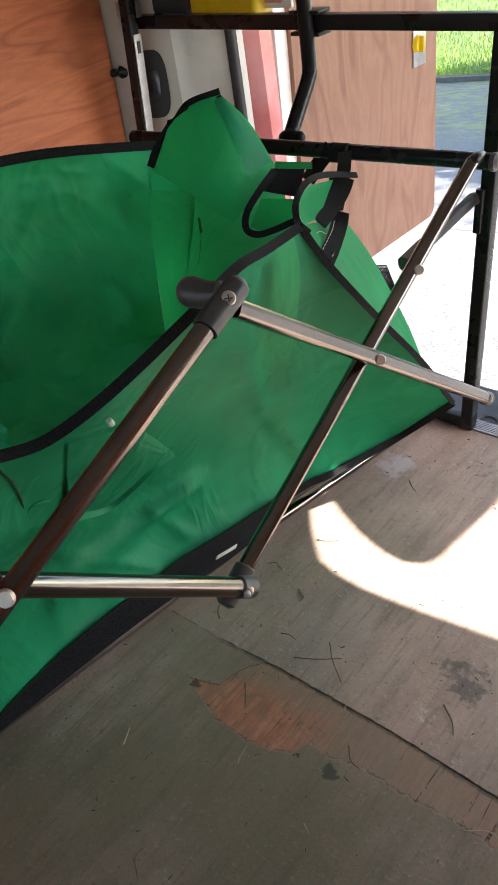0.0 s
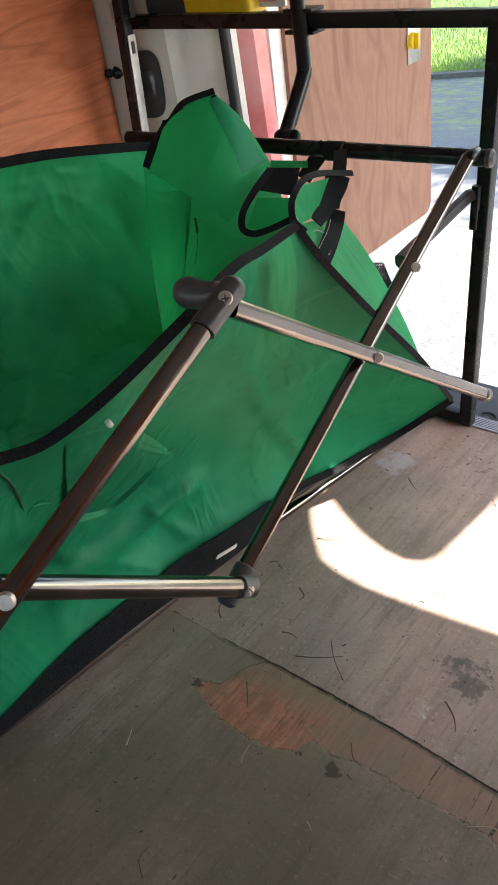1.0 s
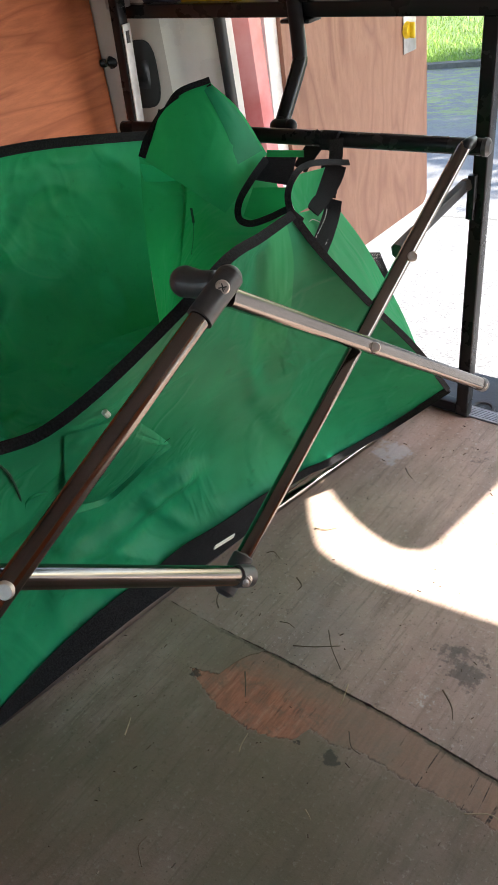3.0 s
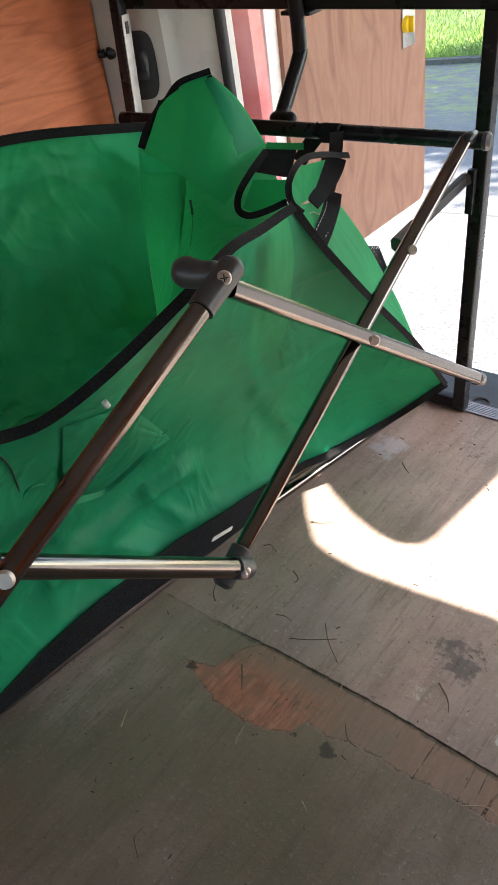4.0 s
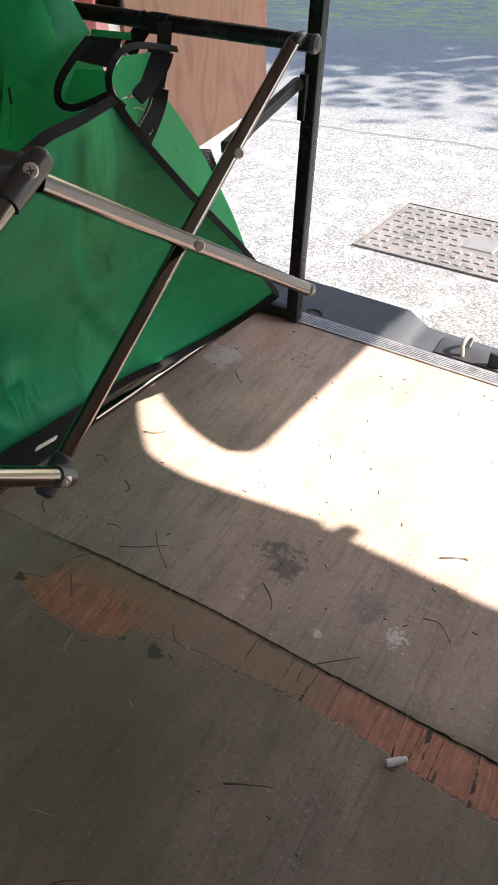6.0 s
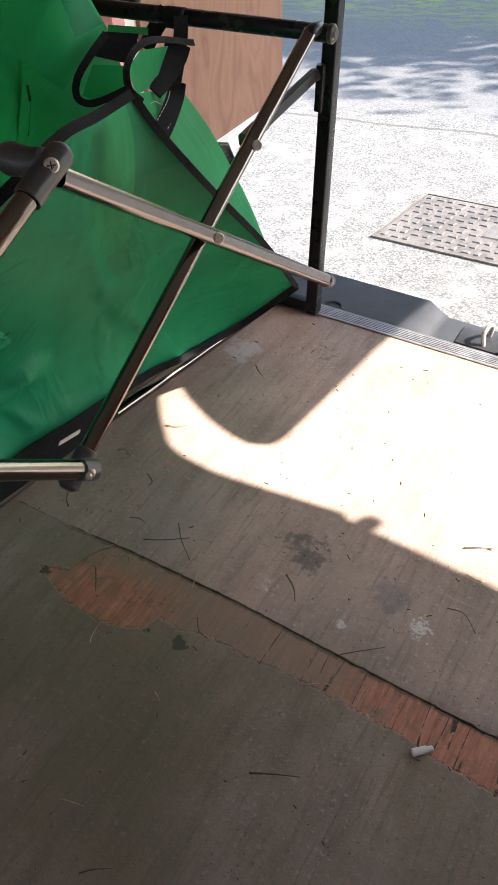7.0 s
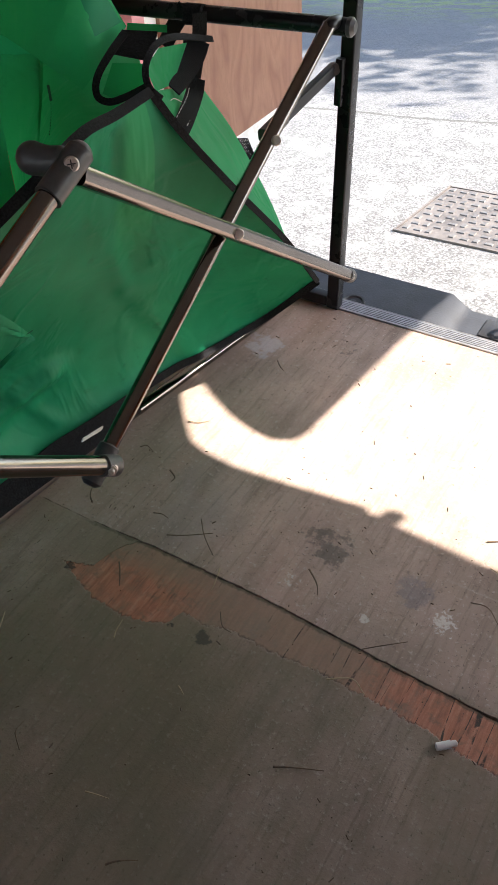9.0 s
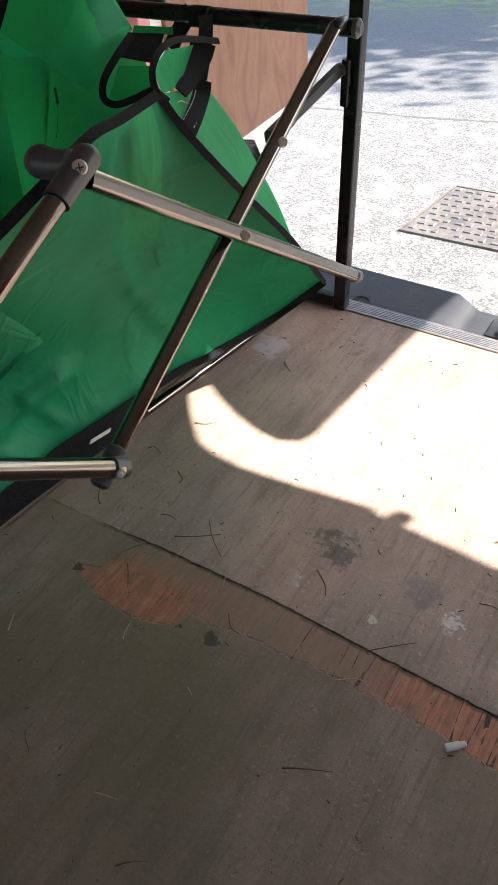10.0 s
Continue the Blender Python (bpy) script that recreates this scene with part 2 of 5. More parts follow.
JOINT_LINE = ((-1.5, 0.690), (-0.685, 0.690), (-0.55, 0.697), (-0.34, 0.697), (-0.16, 0.688), (0.034, 0.681), (1.2, 0.64))
SPOTS = (
    (-0.310, 0.831, 0.10, (0.05, 0.05, 0.05), 0.6, 30.0, 0.75),
    (-0.330, 0.742, 0.05, (0.62, 0.6, 0.56), 0.7, 120.0, 0.95),
    (-0.100, 0.786, 0.045, (0.66, 0.64, 0.6), 0.8, 130.0, 0.75),
    (-0.201, 0.737, 0.016, (0.66, 0.64, 0.6), 0.7, 150.0, 0.6),
    (-0.666, 1.231, 0.09, (0.5, 0.51, 0.56), 0.45, 22.0, 0.7),
    (-0.101, 1.033, 0.14, (0.62, 0.58, 0.55), 0.5, 22.0, 0.6),
    (-0.506, 1.300, 0.10, (0.09, 0.07, 0.06), 0.6, 55.0, 1.0),
    (-0.158, 0.816, 0.08, (0.12, 0.13, 0.17), 0.4, 30.0, 0.7),
    (-0.387, 0.593, 0.03, (0.04, 0.045, 0.03), 0.8, 70.0, 0.6),
    (-0.642, 0.602, 0.022, (0.03, 0.026, 0.02), 0.85, 80.0, 0.6),
    (-0.440, 0.590, 0.013, (0.03, 0.026, 0.02), 0.85, 90.0, 0.7),
)

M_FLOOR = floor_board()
M_PLY_WALL = plywood("wall_plywood", (0.6, 0.18, 0.074), (0.5, 0.14, 0.056), (0.38, 0.095, 0.036), (1, 2.2, 15), 9.0)
M_PLY_DOOR = plywood("door_plywood", (0.29, 0.142, 0.092), (0.245, 0.113, 0.071), (0.19, 0.08, 0.048), (1, 7, 2.1), 10.0)
M_PAINT = worn("van_paint", (0.8, 0.78, 0.74), (0.7, 0.68, 0.64), 0.3, 0.0, 14, 0.03)
M_PAINT_DULL = worn("inner_paint", (0.55, 0.53, 0.49), (0.45, 0.43, 0.4), 0.5, 0.0, 20, 0.06)
M_BULK = worn("bulkhead_paint", (0.2, 0.2, 0.19), (0.13, 0.13, 0.12), 0.6, 0.0, 20, 0.06)
M_HEADLINER = worn("roof_liner", (0.5, 0.49, 0.47), (0.42, 0.41, 0.4), 0.8, 0.0, 30, 0.1)
M_PAINT_SHADED = worn("pillar_paint_shaded", (0.52, 0.475, 0.43), (0.43, 0.39, 0.35), 0.45, 0.0, 14, 0.03)
M_RUBBER = worn("black_rubber", (0.03, 0.03, 0.032), (0.018, 0.018, 0.02), 0.55, 0.0, 80, 0.15)
M_BLACK = worn("black_paint", (0.012, 0.012, 0.014), (0.014, 0.014, 0.015), 0.3, 0.0, 8, 0.01)
bsdf(M_BLACK).inputs["Specular IOR Level"].default_value = 0.25
M_STEEL = worn("bronze_steel", (0.19, 0.17, 0.155), (0.15, 0.134, 0.122), 0.15, 1.0, 12, 0.0)
M_STEEL_DULL = worn("dull_steel", (0.17, 0.14, 0.12), (0.1, 0.08, 0.07), 0.42, 0.7, 40, 0.05)
M_CHROME = worn("rivet_steel", (0.66, 0.6, 0.54), (0.5, 0.45, 0.4), 0.36, 0.55, 90, 0.05)
M_CAP = worn("grey_cap", (0.06, 0.058, 0.058), (0.035, 0.034, 0.034), 0.38, 0.0, 120, 0.1)
# One green cloth: the seat's light and side panel's shade set its three tones.
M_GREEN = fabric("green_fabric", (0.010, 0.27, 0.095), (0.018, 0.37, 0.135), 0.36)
M_GREEN_LIT = fabric("green_lit", (0.014, 0.36, 0.14), (0.024, 0.48, 0.195), 0.25)
M_GREEN_SHADED = fabric("green_shaded", (0.006, 0.17, 0.075), (0.011, 0.25, 0.113), 0.08, True)
M_GREEN_DARK = worn("green_thread", (0.006, 0.06, 0.025), (0.004, 0.035, 0.015), 0.8, 0.0, 200, 0.1)
M_WEB = webbing("black_webbing", (0.012, 0.012, 0.013))
M_ALU = worn("ribbed_aluminium", (0.5, 0.49, 0.48), (0.33, 0.32, 0.31), 0.4, 0.8, 60, 0.1)
M_PLASTIC = worn("step_plastic", (0.032, 0.035, 0.042), (0.02, 0.021, 0.025), 0.45, 0.0, 220, 0.5)
M_LAMP_RED = worn("red_lens", (0.74, 0.4, 0.4), (0.62, 0.18, 0.18), 0.08, 0.0, 10, 0.02)
M_YELLOW = worn("yellow_plastic", (0.72, 0.5, 0.015), (0.6, 0.4, 0.01), 0.4, 0.0, 40, 0.08)
M_WHITE = worn("white_plastic", (0.7, 0.69, 0.66), (0.58, 0.56, 0.52), 0.5, 0.0, 60, 0.08)
M_STRAW = worn("dry_straw", (0.45, 0.36, 0.23), (0.3, 0.23, 0.14), 0.8, 0.0, 200, 0.3)
M_TWIG = worn("dry_twig", (0.17, 0.115, 0.07), (0.07, 0.05, 0.035), 0.8, 0.0, 200, 0.3)
M_IRON = worn("cast_iron", (0.2, 0.175, 0.155), (0.1, 0.088, 0.08), 0.6, 0.3, 60, 0.4)
M_STUD = worn("worn_iron", (0.19, 0.175, 0.16), (0.12, 0.105, 0.095), 0.5, 0.4, 40, 0.3)
M_BARK = worn("bark", (0.13, 0.1, 0.07), (0.05, 0.04, 0.03), 0.9, 0.0, 20, 0.8)
M_LEAF = worn("leaf", (0.07, 0.14, 0.03), (0.04, 0.09, 0.02), 0.5, 0.0, 5, 0.0)
M_KERB = worn("kerb_stone", (0.11, 0.105, 0.09), (0.05, 0.05, 0.04), 0.85, 0.0, 20, 0.4)
M_BRICK = worn("garden_brick", (0.3, 0.2, 0.15), (0.18, 0.12, 0.1), 0.85, 0.0, 30, 0.4)


def ground_material():
    m = mat("paving", (0.3, 0.29, 0.27), 0.85)
    geo = nd(m, "NewGeometry")
    sep = nd(m, "SeparateXYZ")
    ln(m, geo.outputs["Position"], sep.inputs[0])
    Y = sep.outputs[1]
    v = coords(m)
    vo = nd(m, "TexVoronoi", Scale=120.0)
    ln(m, v, vo.inputs["Vector"])
    stones = ramp(m, vo.outputs["Color"], (0.1, (0.07, 0.068, 0.066)), (0.45, (0.18, 0.178, 0.174)), (0.85, (0.27, 0.268, 0.264)))
    gap = sstep(m, vo.outputs["Distance"], 0.42, 0.66)
    pale = mixc(m, calc(m, "MULTIPLY", gap, 0.8), stones, (0.085, 0.083, 0.08))
    blot = noise_tex(m, v, 9.0, 6, 0.7)
    pale = mixc(m, calc(m, "MULTIPLY", sstep(m, blot, 0.48, 0.66), 0.55), pale, (0.27, 0.268, 0.262))
    worn_f = noise_tex(m, v, 2.3, 4)
    pale = mixc(m, calc(m, "MULTIPLY", sstep(m, worn_f, 0.5, 0.7), 0.45), pale, (0.13, 0.128, 0.124))
    road = ramp(m, noise_tex(m, v, 60, 4, 0.7), (0.3, (0.08, 0.082, 0.086)), (0.7, (0.15, 0.151, 0.154)))
    moss_f = calc(m, "MULTIPLY", sstep(m, Y, 5.7, 6.6), sstep(m, noise_tex(m, coords(m, (0.6, 1.5, 1)), 9, 6, 0.75), 0.46, 0.56))
    road = mixc(m, calc(m, "MULTIPLY", moss_f, 0.75), road, (0.20, 0.27, 0.03))
    wig = calc(m, "MULTIPLY_ADD", noise_tex(m, v, 5, 4), 0.08, Y)
    col = mixc(m, calc(m, "MULTIPLY", sstep(m, wig, 4.08, 4.58), 0.75), pale, road)
    crack = calc(m, "ABSOLUTE", calc(m, "SUBTRACT", wig, 4.08))
    col = mixc(m, calc(m, "SUBTRACT", 0.8, calc(m, "MULTIPLY", sstep(m, crack, 0.004, 0.022), 0.8)), col, (0.06, 0.06, 0.05))
    ln(m, col, bsdf(m).inputs["Base Color"])
    bump(m, vo.outputs["Distance"], 0.5, 0.004)
    return m


M_GROUND = ground_material()
M_SOIL = worn("lawn_soil", (0.09, 0.14, 0.03), (0.05, 0.08, 0.02), 0.95, 0.0, 12, 0.5)
M_BLADE = worn("grass_blade", (0.22, 0.34, 0.045), (0.12, 0.22, 0.03), 0.6, 0.0, 3, 0.0)


# ---- mesh helpers ----
def finish(name, bm, material, smooth=True):
    me = bpy.data.meshes.new(name)
    bmesh.ops.recalc_face_normals(bm, faces=bm.faces)
    bm.to_mesh(me)
    bm.free()
    for m in material if isinstance(material, (list, tuple)) else [material]:
        me.materials.append(m)
    if smooth:
        me.polygons.foreach_set("use_smooth", [True] * len(me.polygons))
        me.set_sharp_from_angle(angle=radians(38))
    return me


def thing(name, bm, material, label, category, group="", kind="", smooth=True):
    return tagged(new(name, finish(name, bm, material, smooth)), label, category, group, kind)


def empty(name, at, label, category, group="", kind=""):
    ob = new(name)
    ob.location = at
    bpy.context.view_layer.update()
    return tagged(ob, label, category, group, kind)


def part(name, bm, material, parent, label="", smooth=True, kind=""):
    ob = new(name, finish(name, bm, material, smooth))
    ob.parent = parent
    bpy.context.view_layer.update()
    ob.matrix_parent_inverse = parent.matrix_world.inverted()
    return tagged(ob, label, kind=kind)


def spline(pts, n):
    """Catmull-Rom through a few points."""
    p = [Vector(q) for q in pts]
    if len(p) == 2:
        return [p[0].lerp(p[1], i / n) for i in range(n + 1)]
    ext = [2 * p[0] - p[1], *p, 2 * p[-1] - p[-2]]
    out = []
    for k in range(n + 1):
        u = k / n * (len(p) - 1)
        i = min(int(u), len(p) - 2)
        f = u - i
        a, b, c, d = ext[i:i + 4]
        out.append(0.5 * (2 * b + (c - a) * f + (2 * a - 5 * b + 4 * c - d) * f * f + (3 * b - a - 3 * c + d) * f ** 3))
    return out


def tube(bm, pts, r, sides=16, dome=True, r2=None):
    """A round bar along a path, with domed ends."""
    p = [Vector(q) for q in pts]
    dirs = [(p[min(i + 1, len(p) - 1)] - p[max(i - 1, 0)]).normalized() for i in range(len(p))]
    rad = [r + ((r2 if r2 is not None else r) - r) * i / (len(p) - 1) for i in range(len(p))]
    rings = list(zip(p, dirs, rad))
    if dome:
        rings = [(p[0] - dirs[0] * rad[0] * 0.35, dirs[0], rad[0] * 0.6)] + rings + [(p[-1] + dirs[-1] * rad[-1] * 0.35, dirs[-1], rad[-1] * 0.6)]
    up = Vector((0, 0, 1)) if abs(dirs[0].z) < 0.9 else Vector((1, 0, 0))
    loops = []
    for c, d, q in rings:
        s = d.cross(up).normalized()
        up = s.cross(d).normalized()
        loops.append([bm.verts.new(c + (s * math.cos(a) + up * math.sin(a)) * q) for a in [2 * math.pi * k / sides for k in range(sides)]])
    for a, b in zip(loops, loops[1:]):
        for k in range(sides):
            bm.faces.new((a[k], a[(k + 1) % sides], b[(k + 1) % sides], b[k]))
    bm.faces.new(loops[0])
    bm.faces.new(loops[-1])
    return bm


def square_bar(bm, a, b, w, h, up=(0, 0, 1), bevel=0.003):
    """A square section bar from a to b with eased edges."""
    a, b = Vector(a), Vector(b)
    d = (b - a).normalized()
    s = d.cross(Vector(up)).normalized()
    u = s.cross(d)
    sec = []
    for sx, sy, a0 in ((1, 1, 0), (-1, 1, 90), (-1, -1, 180), (1, -1, 270)):
        for k in range(5):
            q = radians(a0 + 22.5 * k)
            sec.append((sx * (w / 2 - bevel) + bevel * math.cos(q), sy * (h / 2 - bevel) + bevel * math.sin(q)))
    loops = [[bm.verts.new(c + s * x + u * y) for x, y in sec] for c in (a, b)]
    n = len(sec)
    for k in range(n):
        bm.faces.new((loops[0][k], loops[0][(k + 1) % n], loops[1][(k + 1) % n], loops[1][k]))
    bm.faces.new(loops[0])
    bm.faces.new(loops[1])
    return bm


def box(bm, lo, hi, bevel=0.0, segments=2):
    m = Matrix.LocRotScale([(a + b) / 2 for a, b in zip(lo, hi)], None, [b - a for a, b in zip(lo, hi)])
    made = bmesh.ops.create_cube(bm, size=1, matrix=m)["verts"]
    if bevel:
        es = list({e for v in made for e in v.link_edges})
        bmesh.ops.bevel(bm, geom=es, offset=bevel, segments=segments, affect="EDGES", profile=0.5)
    return bm


def prism(bm, outline, direction, bevel=0.0):
    """A flat outline pushed along a direction."""
    d = Vector(direction)
    a = [bm.verts.new(p) for p in outline]
    b = [bm.verts.new(Vector(p) + d) for p in outline]
    n = len(a)
    for k in range(n):
        bm.faces.new((a[k], a[(k + 1) % n], b[(k + 1) % n], b[k]))
    bm.faces.new(a)
    bm.faces.new(b)
    if bevel:
        es = [e for e in bm.edges if len(e.link_faces) == 2 and e.calc_face_angle() > 1.0]
        bmesh.ops.bevel(bm, geom=es, offset=bevel, segments=2, affect="EDGES")
    return bm


TOWARDS = Vector((0.62, -0.6, 0.45)).normalized()


def strap(bm, pts, width, thick=0.0018, n=24, width2=None):
    """A strap whose flat side faces the open side of the van; it may widen along its length."""
    p = spline(pts, n)
    loops = []
    for i, c in enumerate(p):
        d = (p[min(i + 1, n)] - p[max(i - 1, 0)]).normalized()
        s = d.cross(TOWARDS).normalized()
        u = s.cross(d)
        w = width + ((width2 or width) - width) * i / n
        loops.append([bm.verts.new(c + s * x * w / 2 + u * y * thick / 2) for x, y in ((1, 1), (-1, 1), (-1, -1), (1, -1))])
    for a, b in zip(loops, loops[1:]):
        for k in range(4):
            bm.faces.new((a[k], a[(k + 1) % 4], b[(k + 1) % 4], b[k]))
    bm.faces.new(loops[0])
    bm.faces.new(loops[-1])
    return bm


def ribbon(bm, pts, across, width, thick=0.0016, n=24):
    """A strap of webbing along a path, its width along 'across' (one vector, or one at each end)."""
    p = spline(pts, n)
    ac = [Vector(a).normalized() for a in (across if isinstance(across[0], (tuple, list)) else (across, across))]
    loops = []
    for i, c in enumerate(p):
        d = (p[min(i + 1, n)] - p[max(i - 1, 0)]).normalized()
        s = ac[0].lerp(ac[-1], i / n)
        s = (s - d * s.dot(d)).normalized()
        u = d.cross(s)
        loops.append([bm.verts.new(c + s * x * width / 2 + u * y * thick / 2) for x, y in ((1, 1), (-1, 1), (-1, -1), (1, -1))])
    for a, b in zip(loops, loops[1:]):
        for k in range(4):
            bm.faces.new((a[k], a[(k + 1) % 4], b[(k + 1) % 4], b[k]))
    bm.faces.new(loops[0])
    bm.faces.new(loops[-1])
    return bm


def creases(count, seed, height=0.006, length=0.3):
    """Random sharp folds for cloth()."""
    r = random.Random(seed)
    out = []
    for _ in range(count):
        a = r.uniform(0, math.pi)
        l = length * r.uniform(0.4, 1.3)
        out.append((r.random(), r.random(), l * math.cos(a), l * math.sin(a), r.uniform(0.016, 0.05), height * r.uniform(-1, 1)))
    return tuple(out)


def cloth(bm, top, bottom, left, right, n=40, m=40, puff=(0, 0, 0), wrinkle=0.006, size=9.0, seed=0.0, folds=(), low=False, crumple=(0.0, 6.0)):
    """A stretched cloth between four edges (few points each), with a belly and wrinkles. folds: (u, v, du, dv, width, height)."""
    T, B, L, R = spline(top, n), spline(bottom, n), spline(left, m), spline(right, m)
    grid = []
    for j in range(m + 1):
        v = j / m
        row = []
        for i in range(n + 1):
            u = i / n
            p = T[i] * (1 - v) + B[i] * v + L[j] * (1 - u) + R[j] * u
            p -= (T[0] * (1 - u) + T[n] * u) * (1 - v) + (B[0] * (1 - u) + B[n] * u) * v
            w = 4 * u * (1 - u) * (6.75 * v * v * (1 - v) if low else 4 * v * (1 - v))
            q = p + Vector(puff) * w
            k = min(1.0, 6 * min(u, 1 - u, v, 1 - v))
            off = noise.fractal(p * size + Vector((seed, seed, 0)), 0.9, 2.0, 4) * wrinkle * (0.25 + 0.75 * k)
            if crumple[0]:
                c1 = noise.noise(p * crumple[1] + Vector((seed, 3.1, seed)))
                c2 = noise.noise(p * crumple[1] * 2.3 + Vector((7.7, seed, 1.9)))
                off += crumple[0] * k * ((1 - min(1.0, abs(c1) * 3.2)) ** 1.5 - 0.4 + 0.45 * (1 - min(1.0, abs(c2) * 3.0)) ** 1.5)
            for fu, fv, du, dv, wd, hh in folds:
                ln2 = du * du + dv * dv
                s = max(0.0, min(1.0, ((u - fu) * du + (v - fv) * dv) / ln2))
                dist = math.hypot(u - fu - s * du, v - fv - s * dv)
                off += hh * math.exp(-(dist / wd) ** 2)
            row.append(q + Vector((off, -off * 0.6, off * 0.3)))
        grid.append([bm.verts.new(q) for q in row])
    for a, b in zip(grid, grid[1:]):
        for i in range(n):
            bm.faces.new((a[i], a[i + 1], b[i + 1], b[i]))
    return bm


def ball(bm, at, r, scale=(1, 1, 1), seg=16):
    bmesh.ops.create_uvsphere(bm, u_segments=seg, v_segments=seg // 2, radius=r, matrix=Matrix.LocRotScale(at, None, scale))
    return bm


def disc(bm, at, axis, r, depth, seg=20):
    a, d = Vector(at), Vector(axis).normalized()
    return tube(bm, [a, a + d * depth * 0.7, a + d * depth], r, seg, False, r * 0.8)


# ---- the ground outside ----
def ground_z(x, y):
    k = 1 / (1 + (max(0, math.hypot(x, y - 3) - 9) / 6) ** 2)
    return -0.6 + (0.08 * (x + 0.8) - 0.045 * (y - 2.8)) * k


def sheet(bm, xs, ys, fz):
    g = [[bm.verts.new((x, y, fz(x, y))) for x in xs] for y in ys]
    for a, b in zip(g, g[1:]):
        for i in range(len(xs) - 1):
            bm.faces.new((a[i], a[i + 1], b[i + 1], b[i]))
    return bm


KERB_Y = 8.55
far = [-600, -150, -60, -30]
steps = [-20 + 0.8 * i for i in range(51)]
thing("ground", sheet(bmesh.new(), far + steps + [30, 60, 150, 600], far + steps + [30, 60, 150, 600], ground_z),
      M_GROUND, "pale pebbled paving running into a grey mossy road", "ground", kind="structure")
bm = bmesh.new()
xs = [-14 + 0.5 * i for i in range(45)]
sheet(bm, xs, [KERB_Y + 0.1 + 0.6 * i for i in range(26)], lambda x, y: ground_z(x, y) + 0.04 + 0.02 * noise.noise((x, y, 0)))
thing("lawn", bm, M_SOIL, "grassy verge of green turf beyond the road kerb", "lawn", kind="structure")
kerb = empty("kerb", (-3, KERB_Y, ground_z(-3, KERB_Y)), "dark weathered stone kerb beside the grass verge", "kerb", kind="structure")
for i in range(18):
    x = -11 + 0.92 * i
    bm = prism(bmesh.new(), [(x, KERB_Y, ground_z(x, KERB_Y) - 0.1), (x + 0.905, KERB_Y, ground_z(x + 0.905, KERB_Y) - 0.1),
                             (x + 0.905, KERB_Y, ground_z(x + 0.905, KERB_Y) + 0.05), (x, KERB_Y, ground_z(x, KERB_Y) + 0.05)], (0, 0.12, 0), 0.012)
    part("kerb_stone", bm, M_KERB, kerb)

verts, faces = [], []
rnd = random.Random(4)
for _ in range(34000):
    y = KERB_Y + 0.1 + 9.0 * rnd.random() ** 1.6
    x = -0.5 * y + rnd.uniform(-2.4, 3.2)
    z = ground_z(x, y) + 0.03
    h, a = rnd.uniform(0.03, 0.085), rnd.uniform(0, 6.3)
    w = 0.006
    lx, ly = rnd.gauss(0, 0.025), rnd.gauss(0, 0.025)
    k = len(verts)
    verts += [(x - w * math.cos(a), y - w * math.sin(a), z), (x + w * math.cos(a), y + w * math.sin(a), z), (x + lx, y + ly, z + h)]
    faces.append((k, k + 1, k + 2))
me = bpy.data.meshes.new("grass")
me.from_pydata(verts, [], faces)
me.materials.append(M_BLADE)
tagged(new("grass", me), "short bright green grass blades on the verge", "grass", kind="stuff")


def tree(at, height, reach, seed, count):
    r = random.Random(seed)
    base = Vector(at)
    root = empty("tree", base, "leafy street tree shading the road", "tree")
    top = base + Vector((0.2, -0.1, height * 0.75))
    trunk = tube(bmesh.new(), spline([base - Vector((0, 0, 0.2)), base + Vector((0.05, 0.05, height * 0.3)), top], 8), 0.2, 12, True, 0.06)
    for k in range(9):
        a = k * 2.4
        s = base.lerp(top, 0.45 + 0.05 * k)
        e = s + Vector((math.cos(a) * reach * 0.75, math.sin(a) * reach * 0.75, height * 0.18))
        tube(trunk, spline([s, s.lerp(e, 0.5) + Vector((0, 0, 0.2)), e], 6), 0.07, 7, True, 0.015)
    part("trunk", trunk, M_BARK, root)
    vs, fs = [], []
    clumps = [(Vector((r.gauss(0, 0.5), r.gauss(0, 0.5), r.gauss(0, 0.35))), r.uniform(0.25, 0.5)) for _ in range(34)]
    for _ in range(count):
        c, s = r.choice(clumps)
        p = c + Vector((r.gauss(0, s * 0.5), r.gauss(0, s * 0.5), r.gauss(0, s * 0.35)))
        p = base + Vector((p.x * reach, p.y * reach, height * 0.75 + p.z * reach * 0.7))
        u = Vector((r.gauss(0, 1), r.gauss(0, 1), r.gauss(0, 0.6))).normalized() * 0.075
        w = u.cross(Vector((r.gauss(0, 1), r.gauss(0, 1), r.gauss(0, 1)))).normalized() * 0.045
        k = len(vs)
        vs += [p - u, p + w, p + u, p - w]
        fs.append((k, k + 1, k + 2, k + 3))
    mesh = bpy.data.meshes.new("crown")
    mesh.from_pydata(vs, [], fs)
    mesh.materials.append(M_LEAF)
    crown = new("crown", mesh)
    crown.parent = root
    crown.matrix_parent_inverse = root.matrix_world.inverted()


for x, y, s in TREES:
    tree((x, y, ground_z(x, y)), 6.0, 2.3, s, 11000)

# manhole cover let into the paving
mh = [Vector((-1.044, 2.763, -0.600)), Vector((-0.921, 3.208, -0.600))]
cover_at = Vector((-1.05, 2.79, 0))
cover = empty("manhole_cover", (cover_at.x, cover_at.y, ground_z(cover_at.x, cover_at.y)), "rusty cast iron manhole cover with raised studs set in paving", "manhole cover")
CW, CD, CT = 0.66, 0.47, radians(-6)


